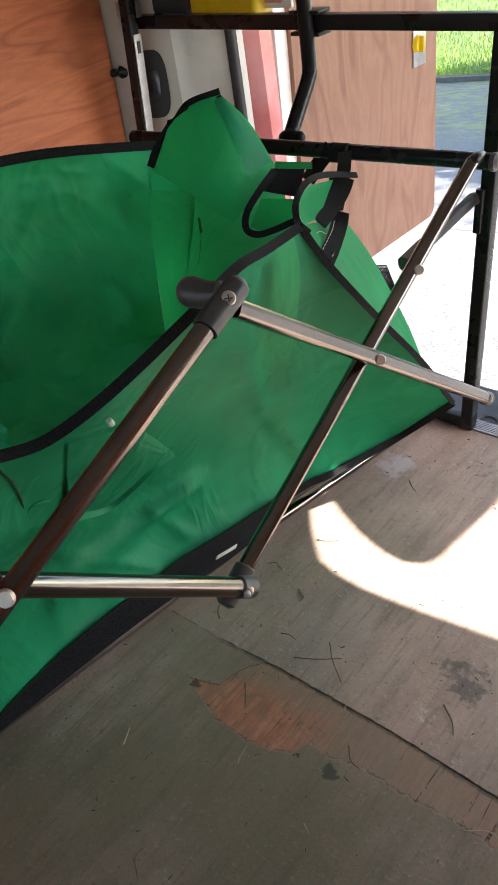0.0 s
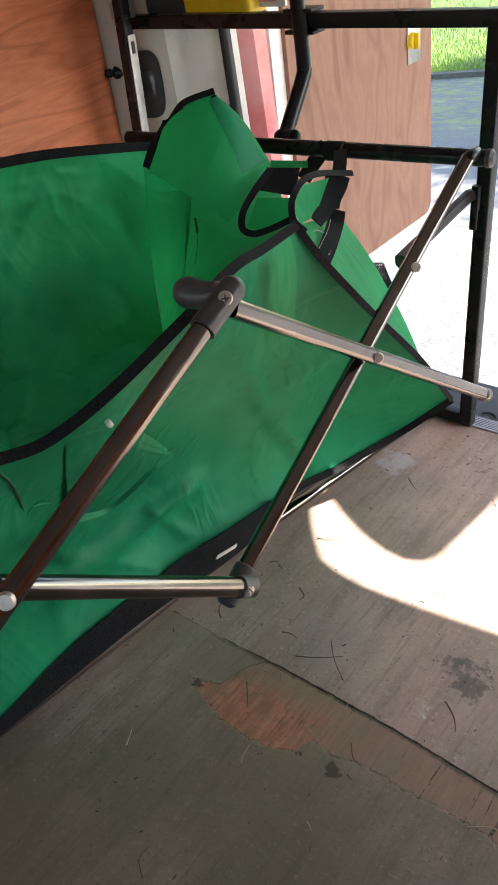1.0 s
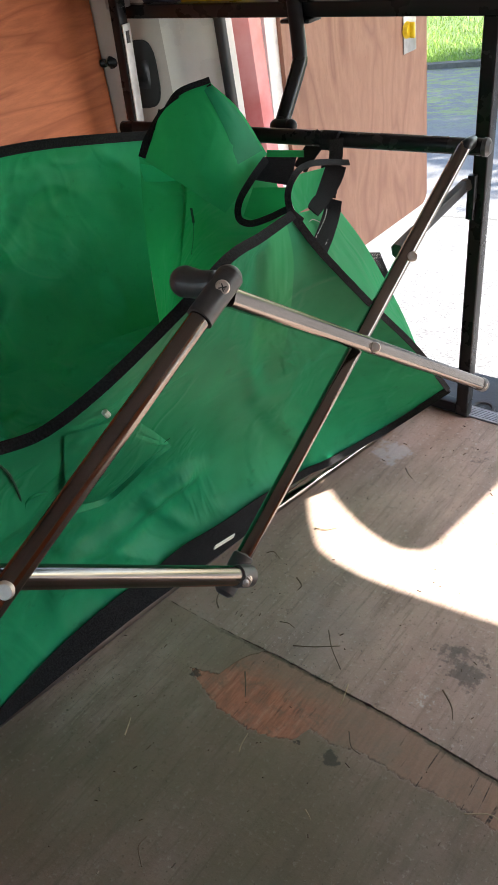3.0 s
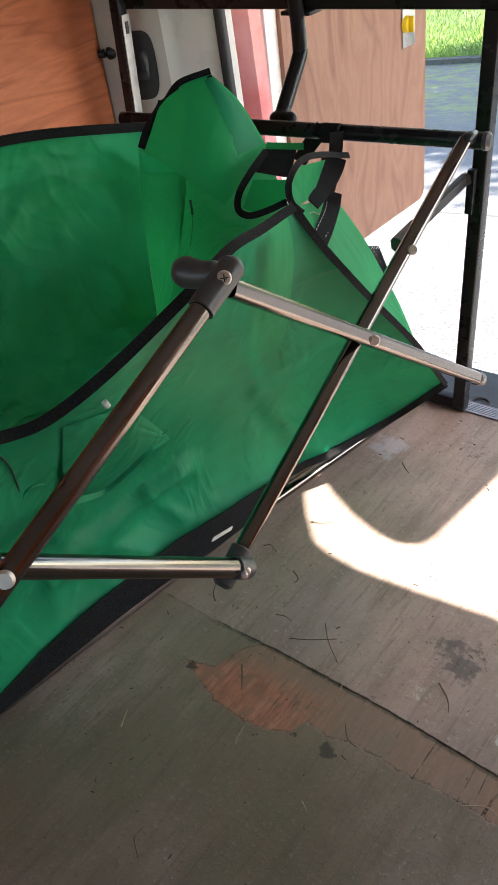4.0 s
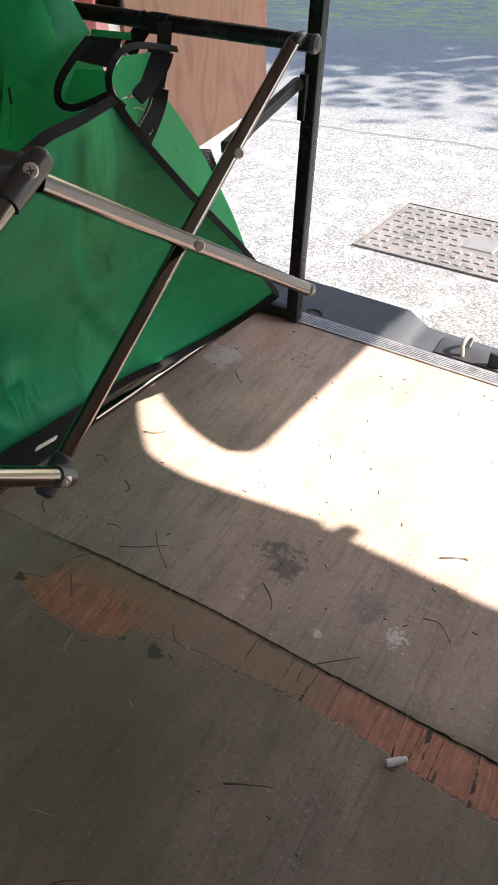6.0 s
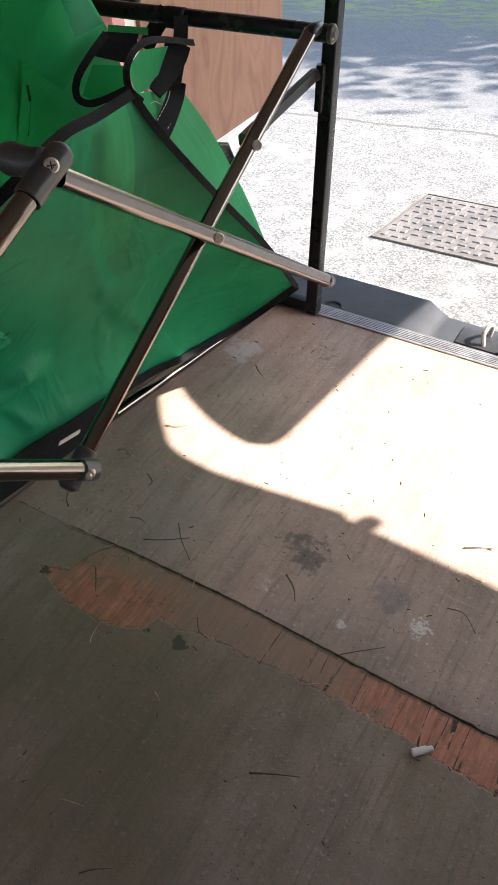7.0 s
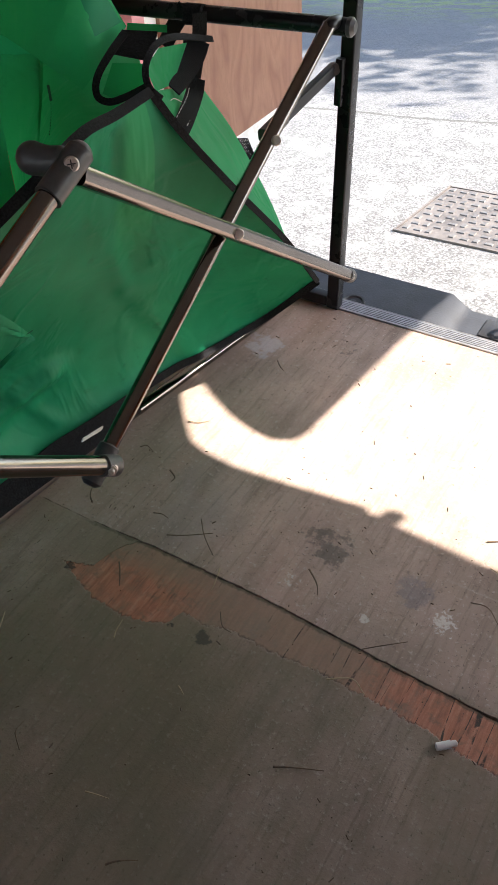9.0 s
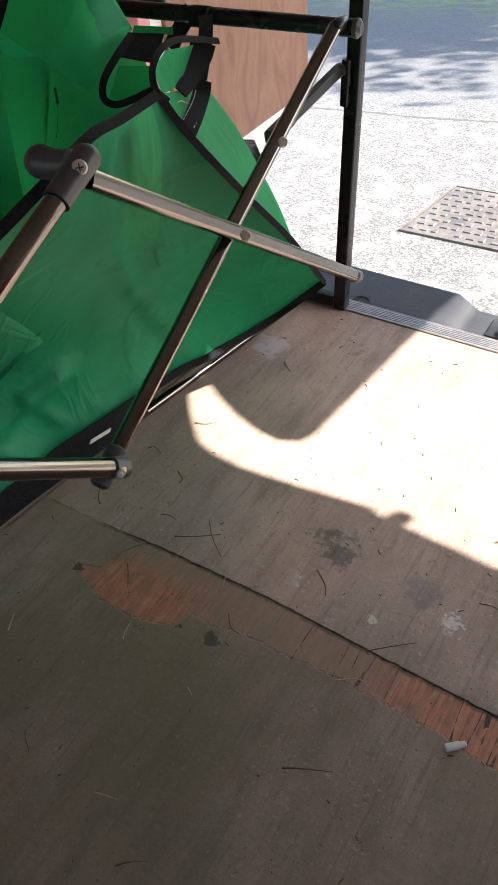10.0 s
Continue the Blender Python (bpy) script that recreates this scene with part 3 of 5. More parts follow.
def on_cover(u, v, h):
    x = cover_at.x + u * math.cos(CT) - v * math.sin(CT)
    y = cover_at.y + u * math.sin(CT) + v * math.cos(CT)
    return Vector((x, y, ground_z(x, y) + h))


def cover_box(bm, u0, v0, u1, v1, h0, h1, ease=0.0):
    a = [bm.verts.new(on_cover(u, v, h0)) for u, v in ((u0, v0), (u1, v0), (u1, v1), (u0, v1))]
    b = [bm.verts.new(on_cover(u, v, h1)) for u, v in ((u0 + ease, v0 + ease), (u1 - ease, v0 + ease), (u1 - ease, v1 - ease), (u0 + ease, v1 - ease))]
    for k in range(4):
        bm.faces.new((a[k], a[(k + 1) % 4], b[(k + 1) % 4], b[k]))
    bm.faces.new(b)
    return bm


part("plate", cover_box(bmesh.new(), 0.012, 0.012, CW - 0.012, CD - 0.012, -0.02, 0.006), M_IRON, cover, smooth=False)
bm = bmesh.new()
for a in ((0, 0, CW, 0.009), (0, CD - 0.009, CW, CD), (0, 0.009, 0.009, CD - 0.009), (CW - 0.009, 0.009, CW, CD - 0.009)):
    cover_box(bm, *a, -0.02, 0.009)
part("rim", bm, M_IRON, cover, "rusty iron surround", smooth=False)
for i in range(13):
    for j in range(9):
        u, v = 0.028 + i * 0.0485 + (0.006 if j % 2 else -0.006), 0.03 + j * 0.0485
        if (i, j) in ((3, 0), (9, 8)):
            continue
        if 7 <= i <= 9 and 3 <= j <= 5:
            continue
        w, d = (0.034, 0.02) if (i + j) % 2 else (0.024, 0.03)
        part("stud", cover_box(bmesh.new(), u, v, u + w, v + d, 0.005, 0.0105, 0.003), M_STUD, cover, smooth=False)
part("badge", cover_box(bmesh.new(), 0.37, 0.18, 0.5, 0.29, 0.005, 0.011, 0.006), M_STUD, cover, smooth=False)

# ---- the van: floor, walls, roof ----
XL, XR, YF, YB, ROOF = -1.47, 1.26, -1.75, 1.412, 1.42
floor = empty("floor", (XL, YF, -0.02), "dirty worn plywood van floor with torn veneer", "floor", kind="structure")
JOINT = 0.690


def joint_y(x):
    """The boards' meeting line, slightly bowed."""
    for (x0, y0), (x1, y1) in zip(JOINT_LINE, JOINT_LINE[1:]):
        if x <= x1:
            return y0 + (y1 - y0) * max(0.0, (x - x0) / (x1 - x0))
    return JOINT_LINE[-1][1]


def board(x0, x1, y0, y1):
    nx = 420
    bm = bmesh.new()
    xs = [x0 + (x1 - x0) * i / nx for i in range(nx + 1)]
    a = [(x, joint_y(x) + 0.003 * noise.fractal((x * 50, 1, 0), 0.8, 2.0, 4) if y0 == JOINT else y0, 0) for x in xs]
    b = []
    for x in reversed(xs):
        gap = 0.0026 * min(1.0, max(0.0, (x + 0.70) / 0.12)) * (1 + 0.9 * noise.fractal((x * 60, 5, 0), 0.8, 2.0, 4))
        b.append((x, joint_y(x) - max(0.0006, gap) if y1 == JOINT else y1, 0))
    return prism(bm, a + b, (0, 0, -0.018))


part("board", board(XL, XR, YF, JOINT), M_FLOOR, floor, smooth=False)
part("board", board(XL, XR, JOINT, YB), M_FLOOR, floor, smooth=False)
thing("sub_floor", box(bmesh.new(), (XL - 0.05, YF, -0.06), (XR + 0.05, YB + 0.03, -0.0185)), M_PAINT_DULL, "painted steel load floor under plywood", "floor", kind="structure")

# ribbed threshold strip
bm = bmesh.new()
prof = [(0.0, -0.018), (0.0, 0.003)]
for k in range(6):
    y0 = 0.002 + k * 0.0055
    prof += [(y0, 0.0035), (y0 + 0.0028, 0.0035), (y0 + 0.0032, 0.0018), (y0 + 0.0052, 0.0018)]
prof += [(0.037, 0.003), (0.039, -0.018)]
prism(bm, [(XL + 0.25, YB + 0.001 + y, z) for y, z in prof], (XR - XL - 0.35, 0, 0))
thing("threshold_strip", bm, M_ALU, "ribbed aluminium threshold strip at the edge of the van floor", "threshold", kind="structure", smooth=False)

left = empty("wall_left", (XL, 0, 0), "varnished orange plywood lining on the van side", "wall", kind="structure")
part("lining", box(bmesh.new(), (XL - 0.012, YF, 0.0), (XL, (-1.470, 1.394, 0.651)[1], 1.2), 0.002), M_PLY_WALL, left)
part("body_panel", box(bmesh.new(), (XL - 0.05, YF, -0.06), (XL - 0.014, 1.36, ROOF)), M_PAINT_DULL, left)
right = empty("wall_right", (XR, 0, 0), "plywood lined inner side of the van", "wall", kind="structure")
part("lining", box(bmesh.new(), (XR, YF, 0.0), (XR + 0.012, 1.40, 1.2), 0.002), M_PLY_WALL, right)
part("body_panel", box(bmesh.new(), (XR + 0.014, YF, -0.06), (XR + 0.05, 1.48, ROOF)), M_PAINT_DULL, right)
# bulkhead is out of view; its opening is added to let in fill light
front = empty("wall_front", (XL, YF, 0), "unseen dark grey bulkhead with an opening added for fill light", "wall", kind="structure")
part("lower_bulkhead", box(bmesh.new(), (XL - 0.05, YF - 0.05, -0.06), (XR + 0.05, YF, 0.58)), M_BULK, front)
part("upper_bulkhead", box(bmesh.new(), (XL - 0.05, YF - 0.05, 1.321), (XR + 0.05, YF, ROOF)), M_BULK, front)
part("bulkhead_post", box(bmesh.new(), (XL - 0.05, YF - 0.05, 0.581), (-1.40, YF, 1.32)), M_BULK, front)
part("bulkhead_post", box(bmesh.new(), (0.50, YF - 0.05, 0.581), (XR + 0.05, YF, 1.32)), M_BULK, front)
thing("ceiling", box(bmesh.new(), (XL - 0.05, YF - 0.05, ROOF), (XR + 0.05, 1.48, ROOF + 0.04)), M_HEADLINER, "grey lined van roof", "ceiling", kind="structure")

# rear opening: unseen header, its broad rounded corner shaped to cast the floor shadow
bm = bmesh.new()
HY, HZ = 1.485, 1.30
arc = [(0.145, 0.985), (0.191, 1.016), (0.269, 1.079), (0.363, 1.153), (0.505, 1.258), (0.562, 1.298), (0.619, 1.322), (0.687, 1.336), (0.743, 1.33), (0.889, 1.283), (0.919, 1.305), (1.203, 1.34)]
prism(bm, [(-1.6, HY, ROOF + 0.04), (-1.6, HY, 0.985), *[(x, HY, z) for x, z in arc], (XR + 0.05, HY, 1.34), (XR + 0.05, HY, ROOF + 0.04)], (0, -0.04, 0))
header = thing("rear_header", bm, M_PAINT, "painted steel header over the rear door opening, unseen, its corner shaped for the floor shadow", "door frame", kind="structure")
bm = tube(bmesh.new(), [(0.935, 1.47, 1.31), (0.935, 1.48, 1.29)], 0.008, 10)
ball(bm, (0.935, 1.485, 1.284), 0.016)
thing("door_striker", bm, M_RUBBER, "small black striker knob under the door header", "striker")

# left rear pillar, lofted from its plan
plan = [(-1.56, 1.30), (-1.50, 1.30), (-1.474, 1.397, 0.650)[:2], (-1.412, 1.400, 0.652)[:2], (-1.332, 1.455, 0.642)[:2], (-1.321, 1.468, 0.639)[:2],
        (-1.303, 1.473, 0.639)[:2], (-1.259, 1.488, 0.637)[:2], (-1.225, 1.505, 0.634)[:2], (-1.26, 1.53), (-1.56, 1.53)]


def lean(z):
    return -(z - 0.62) * 0.03


bm = bmesh.new()
zs = [-0.06, 0.2, 0.5, 0.8, 1.0, 1.42]
loops = [[bm.verts.new((x + (lean(z) if i > 2 and i < 9 else 0), y, z)) for i, (x, y) in enumerate(plan)] for z in zs]
for a, b in zip(loops, loops[1:]):
    for k in range(len(plan)):
        bm.faces.new((a[k], a[(k + 1) % len(plan)], b[(k + 1) % len(plan)], b[k]))
bm.faces.new(loops[0])
bm.faces.new(loops[-1])
# inner faces get a darker paint: the jamb's shade is put into the colour
for f in bm.faces:
    c = f.calc_center_median()
    if c.y < 1.43 and len(f.verts) == 4:
        f.material_index = 1
pillar = thing("pillar_left", bm, [M_PAINT, M_PAINT_SHADED], "greyish white painted rear pillar of the van", "pillar", kind="structure")
# oval service hole with torn foil behind, set as a rimmed recess
oc = Vector((-1.378, 1.4185, 0.648))
side = (Vector((-1.332, 1.455, 0.642)) - Vector((-1.412, 1.400, 0.652))).normalized()
side.z = 0
nrm = Vector((side.y, -side.x, 0)).normalized()
if nrm.x < 0:
    nrm = -nrm
OW, OH = 0.034, 0.068


def oval(k, w, h, off):
    a = 2 * math.pi * k / 28
    ca, sa = math.cos(a), math.sin(a)
    e = 0.62
    return oc + side * w * math.copysign(abs(ca) ** e, ca) + Vector((0, 0, h * math.copysign(abs(sa) ** e, sa))) + nrm * off


bm = bmesh.new()
rings = [[bm.verts.new(oval(k, OW * s, OH * s2, o)) for k in range(28)] for s, s2, o in ((1.05, 1.03, 0.0), (1.04, 1.025, 0.002), (1.0, 1.0, 0.002), (0.97, 0.98, 0.0006))]
for a, b in zip(rings, rings[1:]):
    for k in range(28):
        bm.faces.new((a[k], a[(k + 1) % 28], b[(k + 1) % 28], b[k]))
bm.faces.new(rings[-1])
hole = part("service_hole", bm, M_RUBBER, pillar, "black oval service opening")
bm = cloth(bmesh.new(), [oval(11, OW * 0.7, OH * 0.5, 0.004), oval(3, OW * 0.7, OH * 0.6, 0.004)], [oval(17, OW * 0.6, OH * 0.5, 0.004), oval(25, OW * 0.5, OH * 0.6, 0.004)],
           [oval(11, OW * 0.7, OH * 0.5, 0.004), oval(17, OW * 0.6, OH * 0.5, 0.004)], [oval(3, OW * 0.7, OH * 0.6, 0.004), oval(25, OW * 0.5, OH * 0.6, 0.004)], 12, 12, tuple(nrm * 0.006), 0.008, 40)
part("torn_foil", bm, M_PLASTIC, hole, "crumpled grey foil")

# seal, tail lamp, body edge
bm = bmesh.new()
sa = Vector((-1.214, 1.512, 0.633))
tube(bm, [(sa.x + lean(z), sa.y, z) for z in (-0.03, 0.3, 0.6, 0.9, 1.1)], 0.0125, 12)
thing("door_seal", bm, M_RUBBER, "black rubber door seal along the pillar", "seal", kind="structure")
bm = bmesh.new()
la, lb, lc, ld = Vector((-1.205, 1.530, 0.629)), Vector((-1.197, 1.550, 0.625)), Vector((-1.176, 1.575, 0.620)), Vector((-1.174, 1.620, 0.609))
lamp = empty("tail_lamp", (lb.x, lb.y, 0.25), "red ribbed tail lamp on the van corner", "tail lamp")
pl = [(q.x, q.y) for q in (la, lb)] + [(lb.x - 0.12, lb.y + 0.02), (la.x - 0.12, la.y)]
bm = prism(bmesh.new(), [(x + 0.004, y, -0.05) for x, y in pl], (-0.03, 0, 0.95))
part("housing", bm, M_PAINT, lamp, "pale lamp housing edge")
pl = [(q.x, q.y) for q in (lb + Vector((0, 0.001, 0)), lb.lerp(lc, 0.5) + Vector((0.004, 0, 0)), lc + Vector((0.006, 0, 0)), lc.lerp(ld, 0.5) + Vector((0.004, 0, 0)), ld)] + [(ld.x - 0.12, ld.y), (lb.x - 0.1, lb.y + 0.03)]
bm = prism(bmesh.new(), [(x, y, 0.2) for x, y in pl], (-0.03, 0, 0.7))
part("lens", bm, M_LAMP_RED, lamp, "glossy red lens")
bm = prism(bmesh.new(), [(x, y, -0.05) for x, y in pl], (0, 0, 0.248))
part("lower_body", bm, M_PAINT, lamp)

# ---- open rear door ----
DX = -1.204
dy0, dy1 = (-1.204, 1.657, 0.599)[1], (-1.204, 2.375, 0.057)[1] + 0.01
py0, py1 = (-1.204, 1.699, 0.589)[1], (-1.204, 2.365, 0.185)[1]
rear_door = empty("door_1", (DX, dy0, 0), "open van rear door lined with pinkish plywood", "door", kind="structure")
top0 = 1.31


def door_outline(y0, y1, z0, z1, r, rise):
    pts = []
    for cx, cz, a0 in ((y1 - r, z0 + r, -90), (y1 - r, z1 + rise - r, 0), (y0 + r, z1 - r, 90), (y0 + r, z0 + r, 180)):
        pts += [(cx + r * math.cos(radians(a0 + 15 * k)), cz + r * math.sin(radians(a0 + 15 * k))) for k in range(7)]
    return pts


shell = door_outline(dy0, dy1, -0.03, top0, 0.03, 0.0)
part("shell", prism(bmesh.new(), [(DX - 0.012, y, z) for y, z in shell], (-0.05, 0, 0)), M_PAINT, rear_door, "pale painted door edge")
pan = door_outline(py0, py1, (-1.204, 2.332, 0.044)[2], 1.1, 0.035, 0.0)
part("lining", prism(bmesh.new(), [(DX, y, z) for y, z in pan], (-0.0115, 0, 0), 0.002), M_PLY_DOOR, rear_door, "pinkish plywood lining panel")
# added sheet out of view; its outline shapes the shadow on the floor
flap = [(-1.25, 1.614), (0.196, 1.614), (0.40, 1.617), (0.428, 1.628), (0.451, 1.655), (0.468, 1.665), (0.55, 1.614), (0.606, 1.587), (0.656, 1.571), (0.691, 1.566), (0.712, 1.567), (0.726, 1.577), (0.734, 1.601), (0.741, 1.649), (0.772, 1.945), (0.94, 3.05), (-1.25, 3.05)]
part("shade_sheet", prism(bmesh.new(), [(x, y, 1.30) for x, y in flap], (0, 0, 0.025)), M_PAINT, rear_door, "unseen pale sheet added to cast shade on the floor and door")
pc = Vector((-1.200, 2.266, 0.556))
plate = part("latch_plate", box(bmesh.new(), (pc.x - 0.004, pc.y - 0.034, pc.z - 0.052), (pc.x, pc.y + 0.034, pc.z + 0.05), 0.0015), M_ALU, rear_door, "bare metal latch plate")
kc = Vector((-1.198, 2.248, 0.563))
bm = disc(bmesh.new(), kc - Vector((0.003, 0, 0)), (1, 0, 0), 0.022, 0.012)
box(bm, (kc.x + 0.006, kc.y - 0.004, kc.z - 0.02), (kc.x + 0.022, kc.y + 0.006, kc.z + 0.02), 0.003)
part("latch_knob", bm, M_YELLOW, plate, "yellow plastic latch knob")

# ---- plastic rear step ----
step = empty("rear_step", (-0.6, 1.5, -0.1), "dark grey textured plastic rear step beyond the threshold", "bumper step", kind="structure")
bm = bmesh.new()
ya, yb = YB + 0.042, (-0.522, 1.619, -0.030)[1]
xs0 = -1.05
xe = (-0.411, 1.618, -0.030)[0]
prism(bm, [(xs0, ya, -0.03), (xe, ya, -0.03), (xe + 0.03, ya, -0.05), (xe + 0.05, ya, -0.06), (XR - 0.1, ya, -0.06), (XR - 0.1, ya, -0.3), (xs0, ya, -0.3)], (0, yb - ya, 0), 0.012)
tread = part("tread", bm, M_PLASTIC, step)
hc = Vector((-0.593, 1.490, -0.028))
bm = bmesh.new()
rings = [[bm.verts.new(hc + Vector((math.cos(2 * math.pi * k / 24) * q, math.sin(2 * math.pi * k / 24) * q, h))) for k in range(24)] for q, h in ((0.027, 0.0), (0.026, 0.003), (0.021, 0.003), (0.019, -0.0005))]
for a, b in zip(rings, rings[1:]):
    for k in range(24):
        bm.faces.new((a[k], a[(k + 1) % 24], b[(k + 1) % 24], b[k]))
bm.faces.new(rings[-1])
part("screw_well", bm, M_RUBBER, step, "black round screw recess")
bm = disc(bmesh.new(), hc + Vector((0, 0, -0.001)), (0, 0, 1), 0.008, 0.004, 6)
part("screw", bm, M_CAP, step, "steel hex screw")
st = Vector((-0.262, 1.571, -0.050))
well = part("latch_well", box(bmesh.new(), (st.x - 0.06, st.y - 0.035, -0.066), (st.x + 0.1, st.y + 0.03, -0.056), 0.003), M_RUBBER, step, "dirty black latch well")
lk = Vector((-0.193, 1.547, -0.030))
part("latch_bracket", box(bmesh.new(), (lk.x - 0.012, lk.y - 0.006, -0.062), (lk.x + 0.014, lk.y + 0.006, -0.022), 0.003), M_RUBBER, step, "black latch bracket")
bm = tube(bmesh.new(), spline([(st.x, st.y - 0.02, -0.06), (st.x - 0.004, st.y - 0.018, -0.03), (st.x, st.y, -0.018), (st.x + 0.004, st.y + 0.018, -0.03), (st.x, st.y + 0.02, -0.06)], 16), 0.005, 10)
part("latch_loop", bm, M_CHROME, step, "steel latch loop")


# ---- black steel rack at the rear ----
RY = 1.417
rack = empty("steel_rack", (-0.6, RY, 0), "black painted square steel rack standing at the rear sill", "rack")
pr, pl_ = -0.602, (-1.416, 1.417, 0.750)[0]
BARZ = (-0.945, 1.417, 0.774)[2]
pt = Vector((-0.572, 1.417, 0.714))
pt = Vector((pr, RY, 0.004)).lerp(pt, (BARZ - 0.0135) / pt.z)
part("post", square_bar(bmesh.new(), (pr, RY, 0.004), pt, 0.026, 0.026, (0, 1, 0)), M_BLACK, rack)
part("post", square_bar(bmesh.new(), (-1.415, 1.372, 0.02), (-1.352, 1.372, 0.98), 0.025, 0.025, (0, 1, 0)), M_BLACK, rack)
strip = part("flat_strip", square_bar(bmesh.new(), (-1.3825, 1.374, 0.3), (-1.3515, 1.374, BARZ - 0.016), 0.003, 0.022, (0, 1, 0), 0.001), M_ALU, rack, "bare metal strip with a slot")
part("slot", square_bar(bmesh.new(), (-1.3525, 1.374, 0.722), (-1.351, 1.374, 0.745), 0.003, 0.009, (0, 1, 0), 0.001), M_RUBBER, strip, "dark slot")
part("crossbar", square_bar(bmesh.new(), (-1.382, RY, BARZ), (pt.x + 0.014, RY, BARZ), 0.026, 0.026), M_BLACK, rack)
part("foot_bar", square_bar(bmesh.new(), (-1.30, RY, 0.017), (pr - 0.0135, RY, 0.017), 0.024, 0.024), M_BLACK, rack)
part("sleeve", box(bmesh.new(), (-1.388, 1.362, BARZ + 0.012), (-1.352, 1.400, BARZ + 0.045), 0.003), M_ALU, rack, "galvanised joining sleeve")

RZ = 0.622
re_ = Vector((-0.494, 1.233, 0.622))
rl = Vector((-1.188, 1.168, 0.622))
part("rail", tube(bmesh.new(), spline([re_, rl], 4), 0.0125, 20), M_BLACK, rack)
part("rail_plug", tube(bmesh.new(), [re_, re_ + (re_ - rl).normalized() * 0.006], 0.0135, 20), M_CAP, rack, "grey plastic end plug")
b0, b1, b2 = Vector((-0.892, 1.270, 0.616)), Vector((-0.906, 1.360, 0.701)), Vector((-0.935, 1.395, 0.785))
b0.z = max(b0.z, 0.6)
bm = tube(bmesh.new(), spline([b0, b0.lerp(b1, 0.45), b1 - (b1 - b0) * 0.12, b1 + (b2 - b1) * 0.12, b2, b2 + (b2 - b1) * 1.2], 30), 0.0135, 16)
brace = part("bent_brace", bm, M_BLACK, rack)
part("clamp", box(bmesh.new(), (b2.x - 0.034, b2.y - 0.002, BARZ - 0.021), (b2.x + 0.03, RY + 0.016, BARZ - 0.014), 0.002), M_BLACK, rack)
part("clamp", box(bmesh.new(), (b2.x - 0.034, b2.y - 0.002, BARZ + 0.014), (b2.x + 0.03, RY + 0.016, BARZ + 0.021), 0.002), M_BLACK, rack)
part("weld", ball(ball(bmesh.new(), b0, 0.019, (1.2, 1, 0.7)), b0 + Vector((0.02, 0.0, 0)), 0.012), M_BLACK, rack)
g0, g1 = Vector((-0.600, 1.394, 0.499)), Vector((-0.600, 1.172, 0.474))
part("stay", square_bar(bmesh.new(), g0, g1, 0.014, 0.02), M_BLACK, rack)
gd = (g1 - g0).normalized()
part("stay_grip", square_bar(bmesh.new(), g1 - gd * 0.05, g1 + gd * 0.012, 0.02, 0.024, (0, 0, 1), 0.007), M_CAP, rack, "black plastic end cap")
part("bracket", square_bar(bmesh.new(), (-0.587, 1.395, 0.517), (-0.590, 1.395, 0.439), 0.014, 0.012, (0, 1, 0), 0.002), M_BLACK, rack)
bm = disc(bmesh.new(), Vector((-0.597, 1.393, 0.500)), (0.6, -0.8, 0.2), 0.011, 0.01)
part("bracket_bolt", bm, M_CAP, rack)
sk = Vector((-1.452, 1.400, 0.676))
bm = tube(bmesh.new(), [sk, sk + Vector((0.03, 0.02, 0.0))], 0.014, 12)
disc(bm, sk + Vector((-0.008, -0.006, 0)), (-0.7, -0.5, 0), 0.009, 0.012)
part("clamp_knob", bm, M_BLACK, rack, "black clamp knob")

# ---- things hung by the pillar ----
yc = Vector((-1.167, 1.460, 0.794))
bucket = empty("yellow_case", yc, "scuffed yellow plastic case hanging by the pillar", "case")
bm = bmesh.new()
w0, w1 = Vector((-1.253, 1.460, 0.795)), Vector((-1.080, 1.460, 0.793))
zb = Vector((-1.170, 1.460, 0.777)).z
box(bm, (w0.x, 1.435, zb), (w1.x, 1.5, zb + 0.16), 0.012, 3)
part("body", bm, M_YELLOW, bucket)
bm = box(bmesh.new(), (w0.x - 0.003, 1.432, zb + 0.14), (w1.x + 0.003, 1.503, zb + 0.165), 0.004)
part("lid", bm, M_RUBBER, bucket, "black lid")
k0, k1 = Vector((-1.402, 1.445, 0.788)), Vector((-1.257, 1.445, 0.785))
bm = box(bmesh.new(), (k0.x, 1.44, k1.z - 0.004), (k1.x, 1.475, k1.z + 0.12), 0.008, 3)
blk = thing("black_box", bm, M_RUBBER, "black plastic box fixed to the van pillar", "box")
a0, a1 = Vector((-1.080, 1.470, 0.793)), Vector((-1.017, 1.500, 0.793))
bm = box(bmesh.new(), (a0.x, 1.466, a0.z - 0.006), (a1.x, 1.474, a0.z + 0.1), 0.002)
sign = thing("plastic_tag", bm, M_WHITE, "white plastic tag with a red edge and yellow rim", "tag")
part("red_band", box(bmesh.new(), (a0.x + 0.003, 1.4622, a0.z + 0.004), (a1.x - 0.02, 1.4655, a0.z + 0.03), 0.0005), M_LAMP_RED, sign, "red band")

# ---- green folding camp chair ----
chair = empty("folding_camp_chair", (-0.72, 0.9, 0.0), "green fabric folding camp chair with bronze steel tubes, half folded", "camp chair")
R = 0.0112
K = Vector((-0.490, 0.638, 0.669))
V1 = Vector((-0.485, 0.314, 0.538))
BO = Vector((-0.478, 0.585, 0.315))
C2 = Vector((-0.490, 1.253, 0.201))
T3 = Vector((-0.512, 1.203, 0.628))
XR_ = Vector((-0.483, 0.898, 0.466))
OUT = Vector((1, 0, 0))


